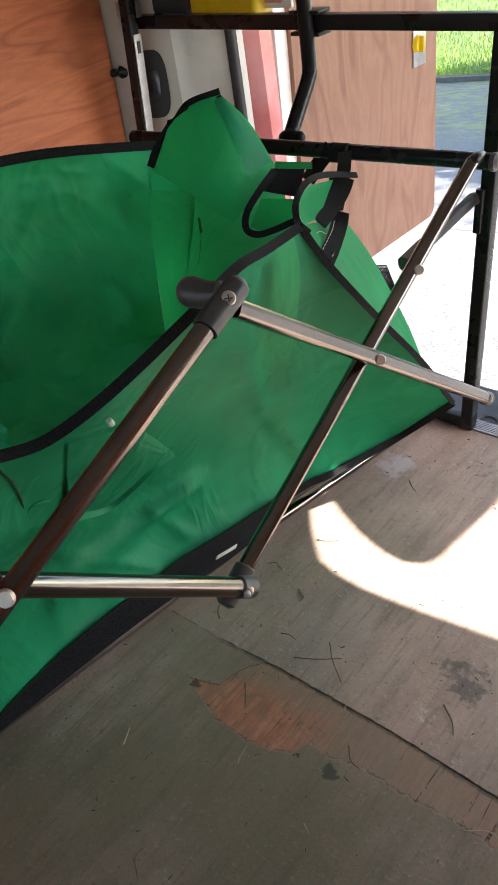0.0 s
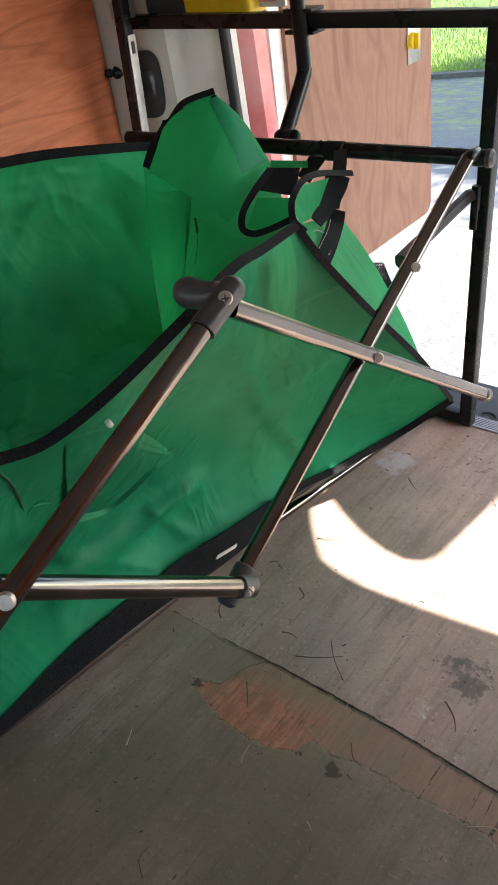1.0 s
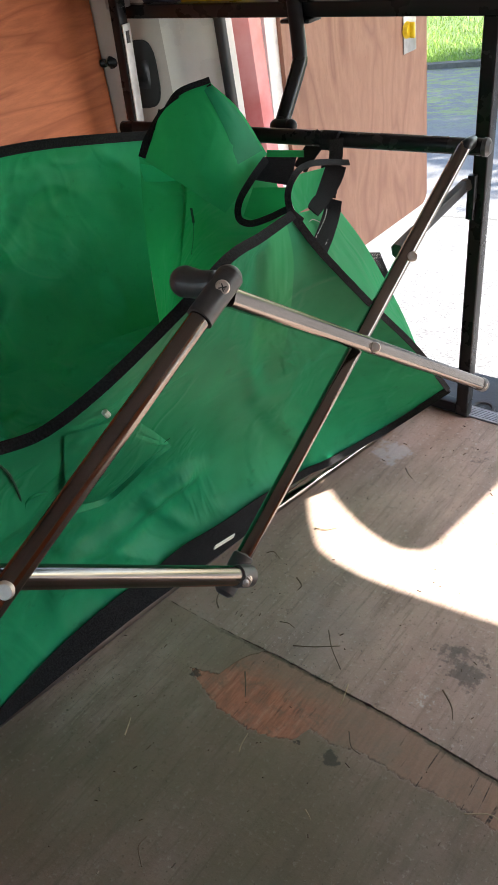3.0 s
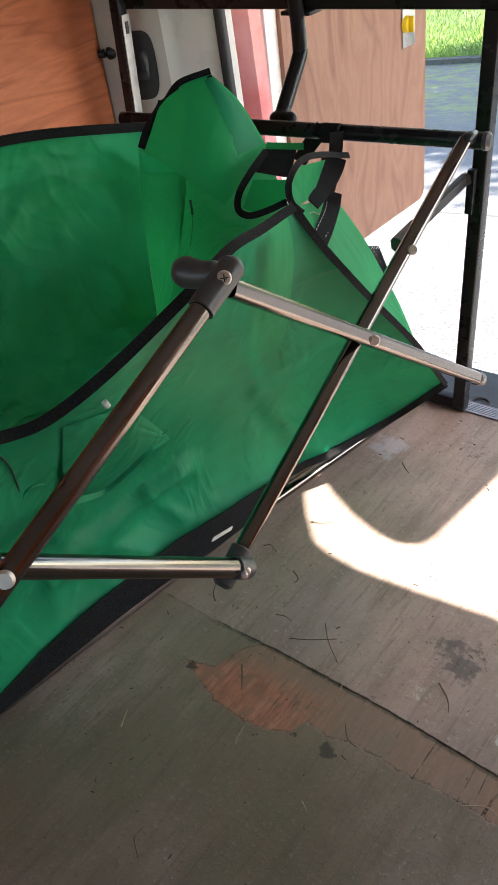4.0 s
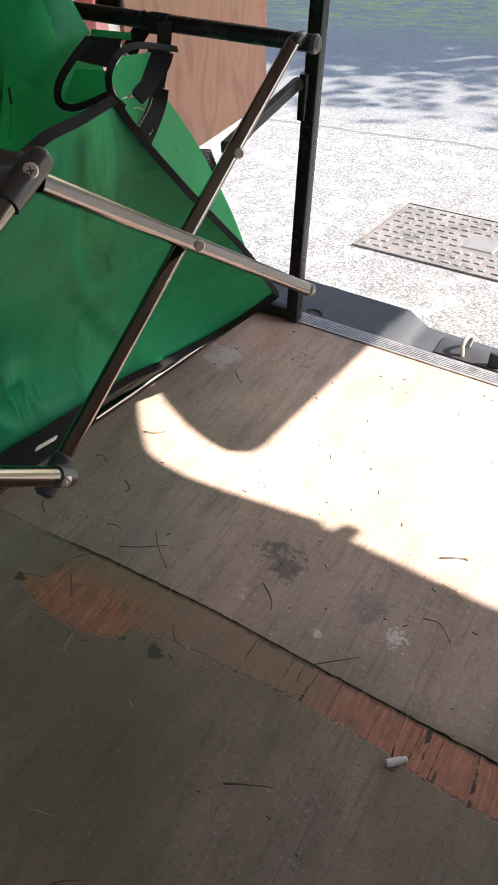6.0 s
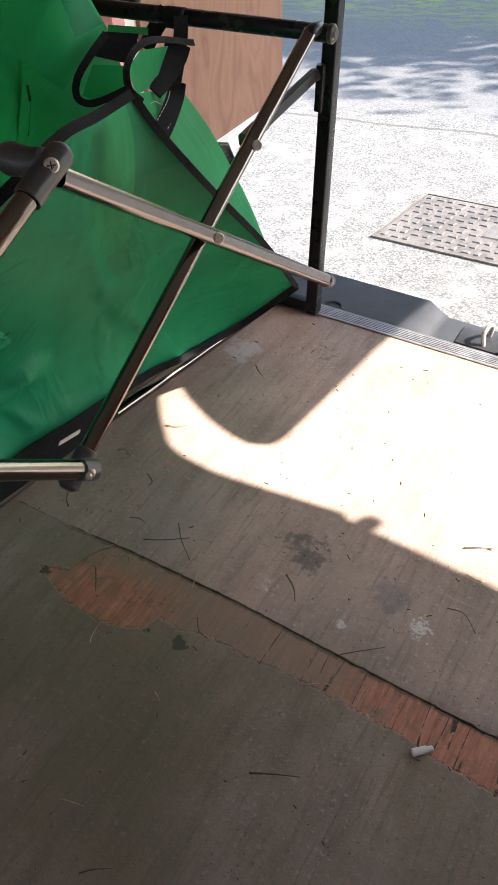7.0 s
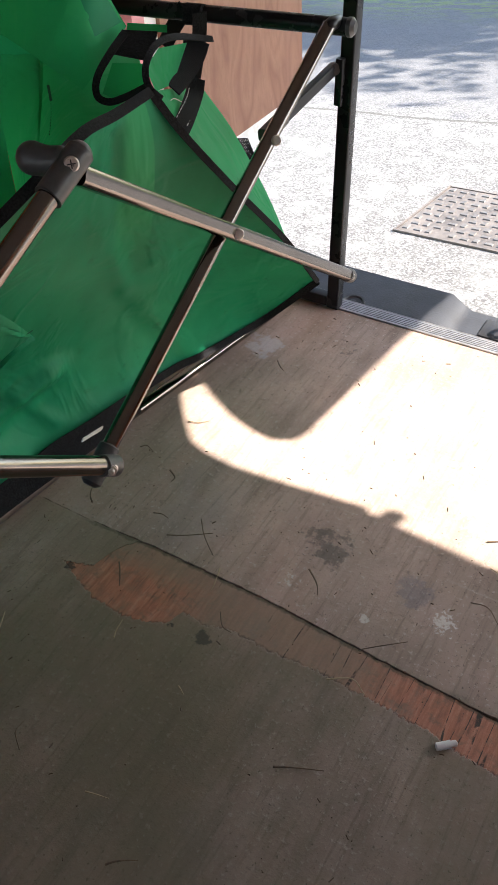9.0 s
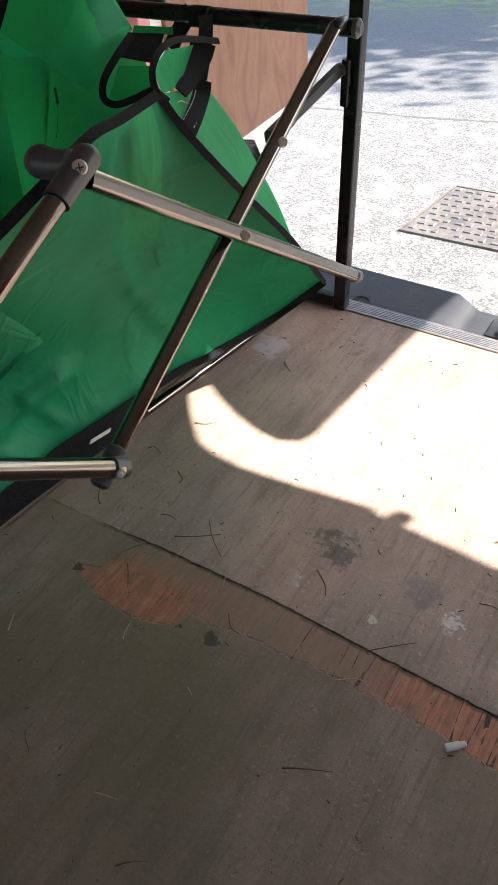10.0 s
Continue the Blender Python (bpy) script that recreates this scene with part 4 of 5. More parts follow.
def rivet(at, r=0.0075, name="rivet", axis=(0.75, -0.6, 0.2), parent=None, hgt=0.005):
    bm = disc(bmesh.new(), Vector(at), axis, r, hgt, 16)
    return part(name, bm, M_CHROME, parent or chair, "polished steel rivet")


d1 = (V1 - K).normalized()
front = part("front_tube", tube(bmesh.new(), spline([K + d1 * 0.02, V1, V1 + d1 * 0.38], 6), R, 20), M_STEEL, chair)
KA = Vector((-0.490, 0.643, 0.657))
d2 = (C2 - KA).normalized()
arm = part("arm_tube", square_bar(bmesh.new(), KA, C2, 0.0205, 0.0215, (0.55, -0.6, 0.55), 0.006), M_STEEL, chair)
B3 = Vector((-0.508, 0.600, 0.296))
d3 = (T3 - B3).normalized()
bm = square_bar(bmesh.new(), B3, T3, 0.0195, 0.0205, (0.6, -0.6, 0.5), 0.0055)
cross = part("cross_tube", bm, M_STEEL, chair)
seat_tube = part("seat_tube", tube(bmesh.new(), spline([V1 + Vector((-0.02, 0, 0)), BO], 6), R * 1.08, 20), M_STEEL, chair)
bar0, bar1 = Vector((-0.831, 0.328, 0.013)), Vector((-0.668, 1.444, 0.013))
bar0 = bar0 + (bar0 - bar1) * 0.12
GX, GY = Vector((-0.772, 0.885, 0.014)), Vector((-0.700, 1.322, 0.014))
part("ground_tube", tube(bmesh.new(), spline([bar0, GX], 6), 0.0112, 18), M_STEEL_DULL, chair)
part("lower_tube", square_bar(bmesh.new(), GX, GY, 0.02, 0.02, (0.3, -0.5, 0.8), 0.005), M_STEEL, chair)

# moulded corner joint at the arm
kd = (K - V1).normalized()
bm = tube(bmesh.new(), [K - kd * 0.042, K - kd * 0.036, K + kd * 0.006, K + kd * 0.013, K + kd * 0.0165], 0.0142, 24, False)
ball(bm, K + kd * 0.012, 0.0143, seg=24)
joint = part("corner_joint", bm, M_CAP, chair, "dark grey moulded corner joint")
kb = Vector((-0.535, 0.633, 0.669))
bm = tube(bmesh.new(), spline([K + Vector((-0.008, 0, 0.004)), K.lerp(kb, 0.6), kb], 6), 0.0125, 16, True, 0.0165)
ball(bm, kb, 0.0165, seg=24)
part("ball_end", bm, M_CAP, joint, "rounded black plastic end")
face = Vector((0.62, -0.6, 0.4)).normalized()
sc = K + face * 0.0133
rivet(sc, 0.0078, "screw", tuple(face), joint, 0.004)
bm = box(bmesh.new(), (-0.0042, -0.0006, 0), (0.0042, 0.0006, 0.0006))
box(bm, (-0.0006, -0.0042, 0), (0.0006, 0.0042, 0.0005))
bm.transform(Matrix.Translation(sc + face * 0.004) @ face.to_track_quat("Z", "Y").to_matrix().to_4x4())
part("screw_slot", bm, M_RUBBER, joint)

rivet(XR_ + face * 0.0085, 0.0075, axis=tuple(face), hgt=0.003)
rivet(V1 + face * 0.0105, 0.0088, axis=tuple(face))
rv = Vector((-0.503, 1.034, 0.533))
rivet(rv + face * 0.008, 0.0072, axis=tuple(face), hgt=0.003)
bm = tube(bmesh.new(), [C2 - d2 * 0.016, C2 + d2 * 0.004], 0.0128, 18)
cap = part("end_cap", bm, M_CAP, chair, "dark plastic tube cap")
rivet(C2 + face * 0.0125, 0.0066, axis=tuple(face), parent=cap, hgt=0.003)
d4 = (BO - V1).normalized()
bm = tube(bmesh.new(), [BO - d4 * 0.018, BO + d4 * 0.008], 0.014, 18)
cap = part("end_cap", bm, M_CAP, chair, "dark plastic tube cap")
bm = disc(bmesh.new(), BO + face * 0.012, tuple(face), 0.0085, 0.004, 20)
tube(bm, [BO + face * 0.016, BO + face * 0.022], 0.0068, 6, False)
tube(bm, [BO + face * 0.022, BO + face * 0.027], 0.004, 10)
part("bolt", bm, M_CHROME, cap, "steel bolt with a hex nut")
bm = tube(bmesh.new(), [B3 - d3 * 0.03, B3 + d3 * 0.02], 0.0135, 16)
part("end_cap", bm, M_CAP, chair, "dark plastic tube cap")
bm = tube(bmesh.new(), spline([T3 - d3 * 0.004, T3 + Vector((0.004, 0.004, 0.004)), T3 + Vector((0.0, 0.03, 0.0))], 6), 0.0095, 12)
part("rail_joint", bm, M_BLACK, chair, "black welded joint")

# fabric panels
pk = (-0.600, 0.902, 0.630)
lowR = (-0.560, 1.258, 0.168)
top_edge = [pk, (-0.582, 0.814, 0.638), (-0.560, 0.730, 0.651), (-0.545, 0.637, 0.640), (-0.565, 0.529, 0.600), (-0.600, 0.469, 0.568), (-0.620, 0.429, 0.565), (-0.620, 0.382, 0.585)]
low_edge = [lowR, (-0.670, 1.240, 0.060), (-0.718, 1.092, 0.055), (-0.740, 1.040, 0.055), (-0.763, 0.939, 0.055), (-0.780, 0.845, 0.055), (-0.803, 0.764, 0.052), (-0.808, 0.700, 0.050), (-0.820, 0.600, 0.048), (-0.826, 0.495, 0.042), (-0.824, 0.371, 0.030), (-0.826, 0.312, 0.030)]
right_edge = [pk, (-0.585, 0.939, 0.564), (-0.570, 1.032, 0.445), (-0.560, 1.144, 0.314), lowR]
left_edge = [top_edge[-1], (-0.720, 0.362, 0.355), low_edge[-1]]
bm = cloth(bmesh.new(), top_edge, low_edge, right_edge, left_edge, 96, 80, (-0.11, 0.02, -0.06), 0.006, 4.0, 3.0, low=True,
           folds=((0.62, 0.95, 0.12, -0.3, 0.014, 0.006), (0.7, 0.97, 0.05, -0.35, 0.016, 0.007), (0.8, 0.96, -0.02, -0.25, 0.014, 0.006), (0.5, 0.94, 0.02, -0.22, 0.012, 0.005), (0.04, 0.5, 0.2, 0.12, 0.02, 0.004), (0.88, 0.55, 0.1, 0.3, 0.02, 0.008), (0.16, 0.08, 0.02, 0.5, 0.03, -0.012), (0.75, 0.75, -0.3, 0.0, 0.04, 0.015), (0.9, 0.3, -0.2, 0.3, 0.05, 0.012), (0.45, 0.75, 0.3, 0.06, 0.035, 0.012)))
part("side_panel", bm, M_GREEN_SHADED, chair, "taut green coated fabric side panel")


def binding(path, across, width=0.016, n=40, name="binding"):
    return part(name, ribbon(bmesh.new(), path, across, width, 0.0035, n), M_WEB, chair, "black woven edge binding")


shift = Vector((0.006, -0.006, 0.003))
part("binding", strap(bmesh.new(), [Vector(p) + shift for p in top_edge], 0.012, 0.0035, 50, 0.013), M_WEB, chair, "black woven edge binding")
part("binding", strap(bmesh.new(), [Vector(p) + shift for p in low_edge], 0.012, 0.004, 60, 0.017), M_WEB, chair, "black woven edge binding")
sling = [Vector(q) for q in ((-0.763, 0.939, 0.050), (-0.780, 0.845, 0.052), (-0.805, 0.735, 0.048), (-0.820, 0.600, 0.044), (-0.826, 0.495, 0.038), (-0.824, 0.371, 0.028), (-0.824, 0.309, 0.028))]
under = [Vector(q) for q in ((-0.748, 0.930, 0.020), (-0.762, 0.817, 0.020), (-0.793, 0.615, 0.020), (-0.815, 0.361, 0.020), (-0.821, 0.304, 0.020))]
bm = cloth(bmesh.new(), sling, under, [sling[0], under[0]], [sling[-1], under[-1]], 40, 6, (0, 0, 0), 0.003, 14, 60.0)
part("under_sling", bm, M_WEB, chair, "black woven sling under the seat")
hem = [Vector(q) for q in ((-1.030, 1.046, 0.609), (-0.985, 1.090, 0.587))]
hem2 = [Vector(q) for q in ((-1.030, 1.049, 0.577), (-0.985, 1.105, 0.560))]
bm = cloth(bmesh.new(), hem, hem2, [hem[0], hem2[0]], [hem[1], hem2[1]], 12, 8, (0, 0, 0), 0.001, 14, 61.0)
part("inner_hem", bm, M_GREEN_LIT, chair, "dark green folded hem")
part("binding", strap(bmesh.new(), [Vector(p) + shift for p in right_edge], 0.010, 0.003, 40, 0.009), M_WEB, chair, "black woven edge binding")

# far panel, floor of the seat, inner end
fa, fb_ = (-1.120, 0.767, 0.693), (-1.100, 1.162, 0.615)
ga, gb = (-0.980, 0.574, 0.440), (-0.970, 0.952, 0.359)
sag = Vector((0.01, 0.0, -0.035))
ga2, gm2, gb2 = Vector(ga) + sag, Vector((-0.975, 0.763, 0.400)) + sag, Vector(gb) + sag
bm = cloth(bmesh.new(), [fa, (-1.120, 0.936, 0.666), fb_], [ga2, gm2, gb2], [fa, ga2], [fb_, (-1.060, 1.079, 0.556), (-1.000, 0.997, 0.455), gb2], 70, 60, (-0.05, 0.03, 0), 0.012, 4.5, 8.0,
           folds=((0.02, 0.9, 0.2, -0.2, 0.06, 0.022), (0.2, 0.98, 0.3, -0.12, 0.05, 0.014), (0.0, 0.58, 0.3, 0.12, 0.05, -0.014), (0.05, 0.42, 0.5, 0.1, 0.06, 0.01), (0.0, 0.72, 0.22, 0.16, 0.05, 0.02),
                  (0.1, 0.2, 0.4, 0.1, 0.07, 0.009), (0.3, 0.3, 0.6, 0.05, 0.06, -0.006), (0.25, 0.5, 0.25, 0.25, 0.04, 0.008)), crumple=(0.010, 5.5))
part("back_panel", bm, M_GREEN_LIT, chair, "slack green fabric back panel")
bw = [Vector(p) + Vector((0.008, -0.004, 0.004)) for p in (fa, (-1.120, 0.936, 0.666), fb_)]
binding(bw, (0.2, 0, 1), 0.016)
seat_far = [(-0.929, 0.55, 0.469), (-0.925, 0.73, 0.431), (-0.92, 0.909, 0.392)]
seat_near = [(-0.800, 0.437, 0.405), (-0.760, 0.626, 0.386), (-0.720, 0.876, 0.410)]
bm = cloth(bmesh.new(), seat_far, seat_near, [seat_far[0], seat_near[0]], [seat_far[2], seat_near[2]], 90, 60, (0, 0, -0.015), 0.012, 9, 15.0,
           folds=creases(8, 7, 0.007, 0.5) + ((0.1, 0.1, 0.1, 0.5, 0.07, 0.016), (0.35, 0.2, 0.15, 0.4, 0.06, 0.010), (0.0, 0.4, 0.3, 0.1, 0.06, 0.014)), crumple=(0.028, 7.0))
part("seat_panel", bm, M_GREEN_LIT, chair, "crumpled green fabric seat")
ca, cb = (-1.050, 1.067, 0.611), (-0.900, 1.244, 0.536)
bm = cloth(bmesh.new(), [ca, (-0.980, 1.155, 0.568), cb], [gb2, (-0.800, 0.875, 0.469), (-0.680, 0.912, 0.515)], [ca, (-1.010, 1.010, 0.501), gb2], [cb, (-0.760, 1.088, 0.520), (-0.680, 0.912, 0.515)], 50, 44, (-0.02, 0.03, 0), 0.006, 9, 22.0,
           folds=creases(12, 8, 0.004, 0.3) + ((0.35, 0.2, 0.02, 0.6, 0.03, -0.014),))
part("end_panel", bm, M_GREEN, chair, "sunlit green fabric end panel")
sl = [(-0.985, 1.106, 0.516), (-0.965, 1.076, 0.503), (-0.930, 1.030, 0.465)]
part("seam_tape", ribbon(bmesh.new(), [Vector(p) + Vector((0.012, -0.012, 0.004)) for p in sl], (0.6, 0.5, 0), 0.007), M_GREEN_LIT, chair, "green seam tape")
# pointed flap
f1, f2, f3, f4 = (-0.940, 0.974, 0.647), (-0.860, 1.068, 0.739), (-0.800, 1.109, 0.625), (-0.800, 0.993, 0.572)
bm = cloth(bmesh.new(), [f1, (-0.930, 1.011, 0.696), (-0.900, 1.039, 0.727), f2], [f4, (-0.800, 1.053, 0.597), f3], [f1, (-0.870, 0.974, 0.619), f4], [f2, (-0.840, 1.103, 0.691), f3], 30, 30, (0.03, -0.03, 0.0), 0.004, 8, 31.0, folds=creases(5, 9, 0.0025, 0.4))
part("head_flap", bm, M_GREEN, chair, "pointed green fabric flap standing up")
binding([Vector(p) + Vector((-0.002, 0.002, 0.002)) for p in (f1, (-0.935, 0.992, 0.675), (-0.930, 1.019, 0.700), (-0.900, 1.039, 0.727), f2)], (0.5, 0.5, 0.6), 0.013)
# outer end panel beyond the peak
e1, e2, e3, e4 = pk, (-0.720, 1.179, 0.520), (-0.575, 1.184, 0.280), (-0.562, 1.147, 0.312)
bm = cloth(bmesh.new(), [e1, (-0.660, 1.032, 0.581), e2], [e4, (-0.570, 1.169, 0.293), e3], [e1, (-0.590, 0.946, 0.560), (-0.575, 1.040, 0.440), e4], [e2, (-0.700, 1.217, 0.450), (-0.665, 1.225, 0.385), (-0.620, 1.205, 0.339), e3], 24, 30, (-0.01, 0.01, 0), 0.004, 9, 41.0, folds=creases(8, 10, 0.003, 0.5))
part("outer_end_panel", bm, M_GREEN, chair, "bright green fabric outer end panel")
bm = strap(bmesh.new(), [(-0.655, 1.075, 0.581), (-0.640, 1.046, 0.572), (-0.605, 0.978, 0.573), (-0.585, 0.934, 0.573)], 0.025)
tape = part("strap", bm, M_WEB, chair, "black webbing strap with pale stitching")
bm = bmesh.new()
for row in ([(-0.638, 1.032, 0.584), (-0.620, 0.999, 0.584), (-0.585, 0.926, 0.589)], [(-0.645, 1.071, 0.566), (-0.625, 1.031, 0.563), (-0.585, 0.946, 0.571)]):
    q = spline(row, 24)
    for k in range(0, 23, 2):
        tube(bm, [q[k] + TOWARDS * 0.003, q[k + 1] + TOWARDS * 0.003], 0.0006, 5, False)
part("stitching", bm, M_WHITE, tape, "pale thread stitching", kind="stuff")
bm = tube(bmesh.new(), spline([(-0.625, 0.964, 0.588), (-0.630, 0.985, 0.588), (-0.640, 1.019, 0.569), (-0.650, 1.058, 0.551)], 12), 0.0006, 5)
part("loose_thread", bm, M_WHITE, tape, "loose pale thread")
# curled strap end
bm = strap(bmesh.new(), [(-0.600, 0.922, 0.614), (-0.605, 0.907, 0.633), (-0.615, 0.917, 0.651), (-0.630, 0.953, 0.660), (-0.645, 0.998, 0.657), (-0.660, 1.056, 0.642), (-0.685, 1.165, 0.604)], 0.0085, 0.0025, 40)
part("strap_edge", bm, M_WEB, chair, "black bound edge")
bm = strap(bmesh.new(), [(-0.684, 1.124, 0.615), (-0.675, 1.101, 0.605), (-0.660, 1.056, 0.598), (-0.640, 0.995, 0.598)], 0.038, 0.002, 24, 0.03)
part("strap", bm, M_WEB, chair, "curled black hook-and-loop strap")
ta, tb, tc, td = (-0.642, 0.981, 0.652), (-0.675, 1.088, 0.623), (-0.650, 1.014, 0.595), (-0.620, 0.937, 0.615)
bm = cloth(bmesh.new(), [ta, tb], [td, tc], [ta, (-0.625, 0.934, 0.644), td], [tb, tc], 12, 12, (-0.006, 0.006, 0.0), 0.002, 9, 3)
part("strap_tab", bm, M_GREEN, chair, "green fabric tab")
# straps over the rail
bm = strap(bmesh.new(), [(-0.864, 1.275, 0.540), (-0.812, 1.238, 0.585), (-0.751, 1.193, 0.632)], 0.026)
part("strap", bm, M_WEB, chair, "black webbing strap looped over the rail")
bm = strap(bmesh.new(), [(-0.718, 1.184, 0.632), (-0.728, 1.193, 0.600), (-0.734, 1.186, 0.560), (-0.747, 1.193, 0.530)], 0.022)
part("strap", bm, M_WEB, chair, "black webbing strap")
la_, lb_ = Vector((-0.725, 1.204, 0.622)), Vector((-0.755, 1.201, 0.622))
part("strap_loop", tube(bmesh.new(), [la_, lb_], 0.0155, 20, False), M_WEB, chair, "black webbing loop round the rail")
# dark pocket mouth with teal lining
pm = [(-0.800, 1.103, 0.622), (-0.760, 1.132, 0.616), (-0.730, 1.071, 0.595), (-0.780, 1.044, 0.608)]
bm = cloth(bmesh.new(), [pm[0], pm[1]], [pm[3], pm[2]], [pm[0], pm[3]], [pm[1], pm[2]], 14, 12, (0, 0, 0), 0.003, 12, 5)
part("pocket_mouth", bm, M_WEB, chair, "black webbing pocket mouth")
bm = strap(bmesh.new(), [(-0.785, 1.087, 0.625), (-0.775, 1.035, 0.612), (-0.765, 0.990, 0.596), (-0.755, 0.972, 0.578), (-0.735, 0.972, 0.572), (-0.700, 0.970, 0.585), (-0.660, 0.967, 0.605)], 0.011, 0.0025, 40, 0.009)
part("pocket_binding", bm, M_WEB, chair, "black pocket edging")
tl = [(-0.785, 1.048, 0.594), (-0.735, 1.068, 0.593), (-0.720, 1.043, 0.574), (-0.775, 1.005, 0.566)]
bm = cloth(bmesh.new(), [tl[0], tl[1]], [tl[3], (-0.750, 1.016, 0.558), tl[2]], [tl[0], tl[3]], [tl[1], tl[2]], 12, 10, (0, 0, 0), 0.002, 12, 6)
part("pocket_lining", bm, M_GREEN, chair, "pale green pocket lining")
ub = [(-0.860, 1.183, 0.603), (-0.820, 1.233, 0.590), (-0.810, 1.218, 0.584), (-0.850, 1.165, 0.596)]
bm = cloth(bmesh.new(), [ub[0], ub[1]], [ub[3], ub[2]], [ub[0], ub[3]], [ub[1], ub[2]], 8, 4, (0, 0, 0), 0.001, 12, 6)
part("upper_hem", bm, M_GREEN, chair, "green fabric hem")
# mesh cup pocket
cup = bmesh.new()
m0, m1, m2, m3 = [Vector(p) for p in ((-0.700, 1.216, 0.430), (-0.690, 1.252, 0.417), (-0.660, 1.239, 0.375), (-0.660, 1.213, 0.376))]
for i in range(10):
    f = i / 9
    tube(cup, [m0.lerp(m1, f), m3.lerp(m2, min(1, f + 0.3))], 0.0011, 5, False)
    tube(cup, [m0.lerp(m3, f), m1.lerp(m2, f)], 0.0011, 5, False)
part("mesh_pocket", cup, M_WEB, chair, "black mesh cup pocket")
# patch pocket on the side panel
lift = TOWARDS * 0.005
ptop = [Vector(p) + lift for p in ((-0.616, 0.492, 0.536), (-0.644, 0.595, 0.487), (-0.686, 0.656, 0.423), (-0.748, 0.735, 0.325))]
phem = [Vector(p) + lift * 3 for p in ((-0.785, 0.569, 0.301), (-0.799, 0.637, 0.264), (-0.776, 0.674, 0.286), (-0.758, 0.705, 0.308), (-0.756, 0.748, 0.308))]
bm = cloth(bmesh.new(), ptop, phem, [ptop[0], (-0.688, 0.520, 0.440), phem[0]], [ptop[-1], phem[-1]], 36, 24, (0.012, -0.010, 0.006), 0.003, 10, 51.0, folds=creases(6, 52, 0.004, 0.4))
part("patch_pocket", bm, M_GREEN_SHADED, chair, "green patch pocket with a turned hem")
part("pocket_hem", strap(bmesh.new(), [p + lift * 0.8 for p in phem], 0.012, 0.004, 40, 0.009), M_GREEN_SHADED, chair, "doubled green hem")
part("pocket_stitching", tube(bmesh.new(), spline([p + lift * 1.2 + Vector((0.004, 0.0, 0.014)) for p in phem], 30), 0.0007, 5), M_GREEN_DARK, chair, "dark green stitching")
seam = [(-0.635, 0.418, 0.542), (-0.649, 0.433, 0.513), (-0.686, 0.454, 0.459), (-0.716, 0.467, 0.415), (-0.740, 0.475, 0.379)]
part("seam", tube(bmesh.new(), spline([Vector(p) + TOWARDS * 0.002 for p in seam], 24), 0.0016, 8), M_GREEN_DARK, chair, "dark puckered seam")
seam = [(-0.736, 0.476, 0.383), (-0.717, 0.475, 0.413), (-0.713, 0.489, 0.415), (-0.721, 0.507, 0.401)]
part("seam", tube(bmesh.new(), spline([Vector(p) + TOWARDS * 0.004 for p in seam], 24), 0.0022, 8), M_GREEN_SHADED, chair, "green piped seam")
# lined edge of the flap and the worn zip on the end panel
fl = [Vector(p) + TOWARDS * 0.002 for p in ((-0.872, 1.062, 0.733), (-0.829, 1.050, 0.679), (-0.803, 1.040, 0.630))]
fr = [Vector(p) + TOWARDS * 0.002 for p in ((-0.862, 1.070, 0.736), (-0.835, 1.096, 0.687), (-0.803, 1.102, 0.632))]
bm = cloth(bmesh.new(), fl, fr, [fl[0], fr[0]], [fl[-1], fr[-1]], 20, 10, (0.004, -0.004, 0.0), 0.001, 9, 12.0)
part("flap_lining", bm, M_GREEN_SHADED, chair, "doubled darker green flap edge")
zp = [Vector(p) + TOWARDS * 0.004 for p in ((-0.940, 1.061, 0.535), (-0.913, 1.034, 0.525), (-0.892, 1.006, 0.511), (-0.872, 0.975, 0.497))]
bm = strap(bmesh.new(), [zp[0], zp[1]], 0.004, 0.002, 8)
q = spline(zp[1:], 26)
for k in range(0, 25, 2):
    tube(bm, [q[k], q[k + 1]], 0.0006, 5, False)
part("zip", bm, M_GREEN_DARK, chair, "dark green worn zip")
bm = tube(bmesh.new(), [(-0.600, 0.539, 0.544), (-0.600, 0.542, 0.537)], 0.004, 8)
part("cord_end", bm, M_WHITE, chair, "pale green cord end")
tagw = [Vector(p) for p in ((-0.600, 0.655, 0.244), (-0.600, 0.695, 0.234))]
part("care_label", ribbon(bmesh.new(), tagw, (0.3, -0.2, 0.8), 0.008), M_WHITE, chair, "small white care label")

# ---- litter on the floor ----
wc = Vector((-0.028, 0.614, 0.006))
wa = Vector((0.745, 0.667, 0.0))
bm = tube(bmesh.new(), [wc - wa * 0.013, wc + wa * 0.006], 0.0052, 14, False)
tube(bm, [wc + wa * 0.006, wc + wa * 0.013], 0.0040, 12, True)
thing("white_plug", bm, M_WHITE, "small white plastic plug lying on the plywood floor", "plug")

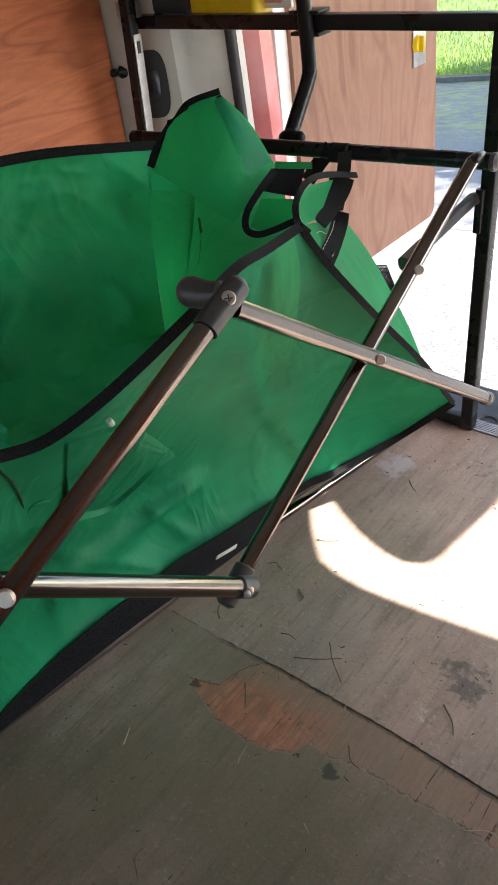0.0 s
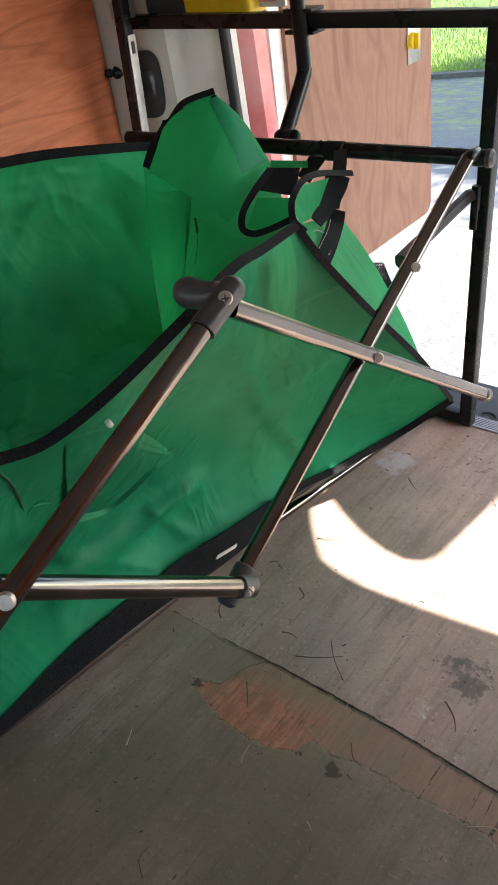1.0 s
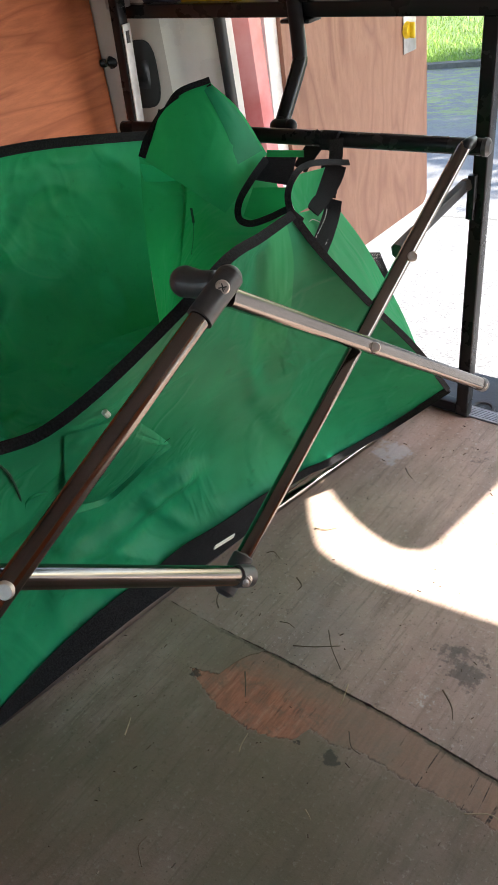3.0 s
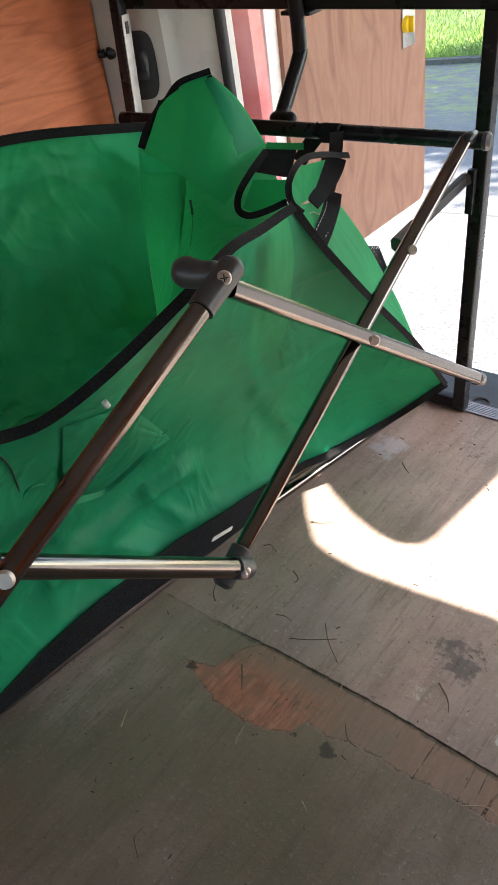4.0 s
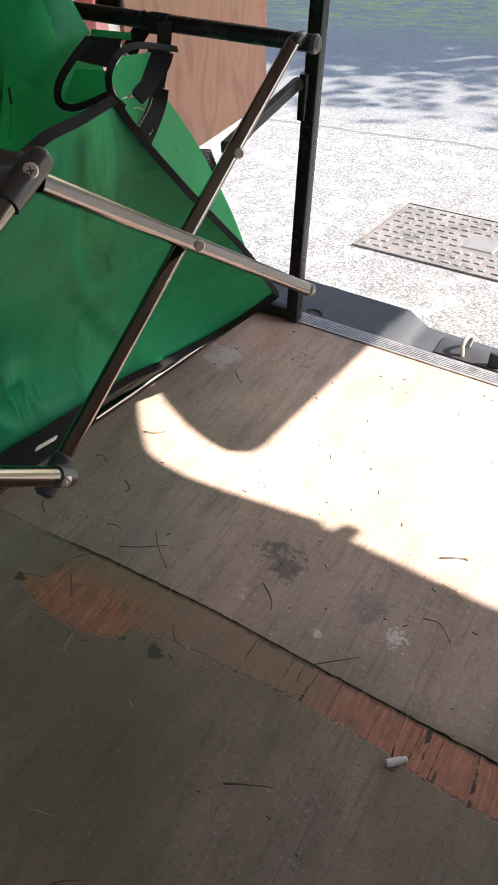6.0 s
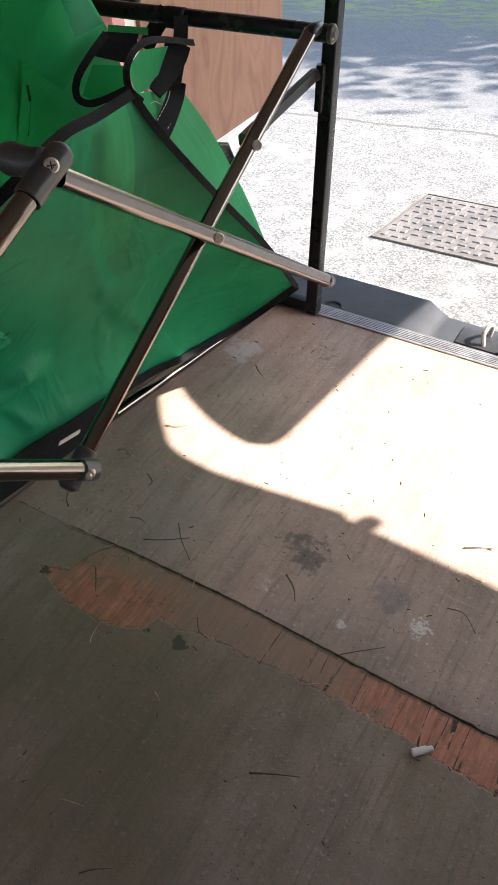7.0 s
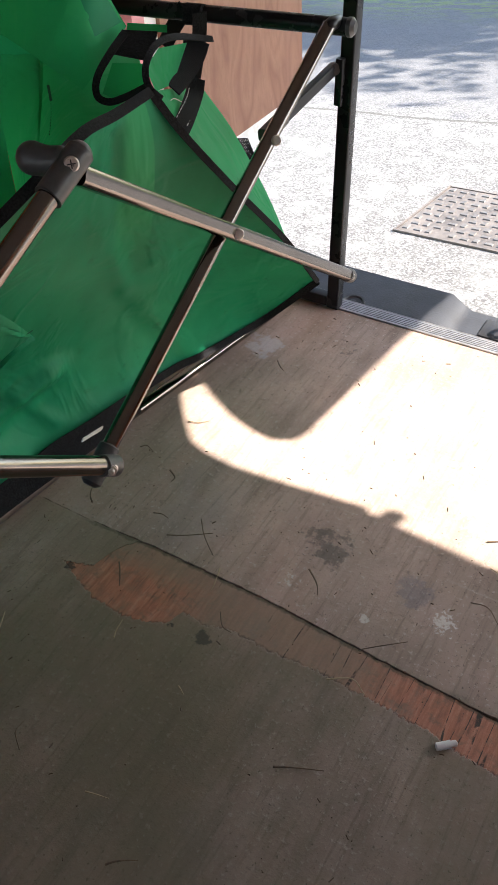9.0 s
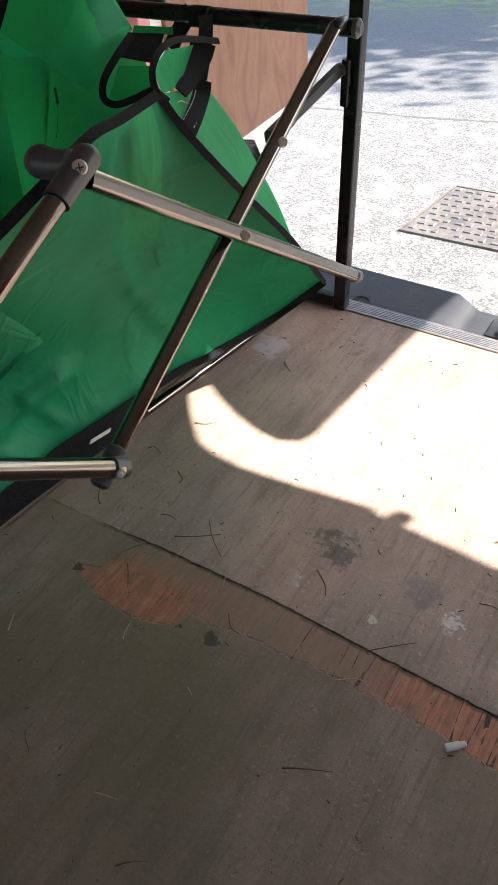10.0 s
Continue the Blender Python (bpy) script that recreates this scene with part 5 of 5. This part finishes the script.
TWIGS = (
    [(-0.514, 0.779, 0.002), (-0.489, 0.751, 0.003), (-0.455, 0.725, 0.002)],
    [(-0.432, 0.709, 0.002), (-0.424, 0.685, 0.004), (-0.421, 0.669, 0.002)],
    [(-0.312, 0.775, 0.002), (-0.289, 0.756, 0.004), (-0.278, 0.739, 0.002)],
    [(-0.181, 0.689, 0.002), (-0.161, 0.704, 0.005), (-0.131, 0.731, 0.002)],
    [(-0.202, 0.623, 0.002), (-0.172, 0.639, 0.005), (-0.148, 0.628, 0.002)],
    [(-0.203, 0.482, 0.002), (-0.177, 0.494, 0.005), (-0.146, 0.509, 0.002)],
    [(-0.079, 0.836, 0.002), (-0.054, 0.837, 0.005), (-0.029, 0.815, 0.002)],
    [(-0.075, 0.909, 0.002), (-0.050, 0.898, 0.006), (-0.025, 0.887, 0.002)],
    [(-0.577, 0.643, 0.002), (-0.562, 0.626, 0.003), (-0.548, 0.607, 0.002)],
    [(-0.591, 0.752, 0.002), (-0.577, 0.756, 0.003), (-0.563, 0.754, 0.002)],
    [(-0.389, 0.337, 0.002), (-0.374, 0.341, 0.003), (-0.358, 0.345, 0.002)],
    [(-0.313, 0.283, 0.002), (-0.301, 0.294, 0.004), (-0.283, 0.306, 0.002)],
    [(-0.544, 0.724, 0.002), (-0.514, 0.739, 0.003), (-0.481, 0.763, 0.002)],
    [(-0.372, 0.514, 0.002), (-0.366, 0.511, 0.003), (-0.359, 0.507, 0.002)],
    [(-0.697, 0.721, 0.002), (-0.709, 0.731, 0.004), (-0.720, 0.750, 0.002)],
    [(-0.388, 0.643, 0.002), (-0.371, 0.623, 0.004), (-0.355, 0.621, 0.002)],
    [(-0.498, 0.531, 0.002), (-0.502, 0.541, 0.003), (-0.506, 0.561, 0.002)],
    [(-0.625, 0.846, 0.002), (-0.607, 0.835, 0.003), (-0.607, 0.824, 0.002)],
    [(-0.707, 0.868, 0.002), (-0.697, 0.876, 0.003), (-0.678, 0.868, 0.002)],
    [(-0.670, 0.966, 0.002), (-0.651, 0.970, 0.003), (-0.635, 0.985, 0.002)],
    [(-0.614, 1.197, 0.002), (-0.600, 1.183, 0.003), (-0.587, 1.175, 0.002)],
    [(-0.500, 0.336, 0.002), (-0.520, 0.351, 0.004), (-0.522, 0.369, 0.002)],
    [(-0.656, 0.458, 0.002), (-0.663, 0.473, 0.003), (-0.670, 0.485, 0.002)],
    [(-0.097, 0.956, 0.002), (-0.082, 0.964, 0.003), (-0.058, 0.975, 0.002)],
)
for k, path in enumerate(TWIGS):
    bm = tube(bmesh.new(), spline(path, 8), 0.0009 + 0.0003 * (k % 3), 7, True, 0.0006)
    pale = k % 3 == 1
    thing("twig", bm, M_STRAW if pale else M_TWIG, "pale dry straw lying on the plywood floor" if pale else "dry brown twig lying on the plywood floor", "twig", "twigs on the van floor")

vs, fs = [], []
rnd = random.Random(11)
for _ in range(260):
    x, y = rnd.uniform(-0.9, 0.25), rnd.uniform(0.25, 1.38)
    a, l, w = rnd.uniform(0, 6.3), 0.0009 + 0.004 * rnd.random() ** 3, rnd.uniform(0.0004, 0.0011)
    c, s = math.cos(a), math.sin(a)
    k = len(vs)
    for u, v_, h in ((-l, -w, 0), (l, -w, 0), (l, w, 0), (-l, w, 0), (-l * 0.8, 0, 0.0014), (l * 0.8, 0, 0.0014)):
        vs.append((x + u * c - v_ * s, y + u * s + v_ * c, 0.0003 + h))
    fs += [(k, k + 1, k + 5, k + 4), (k + 2, k + 3, k + 4, k + 5), (k + 1, k + 2, k + 5), (k + 3, k, k + 4)]
me = bpy.data.meshes.new("crumbs")
me.from_pydata(vs, [], fs)
me.materials.append(M_TWIG)
tagged(new("crumbs", me), "scattered crumbs of dry bark on the floor", "crumbs", kind="stuff")
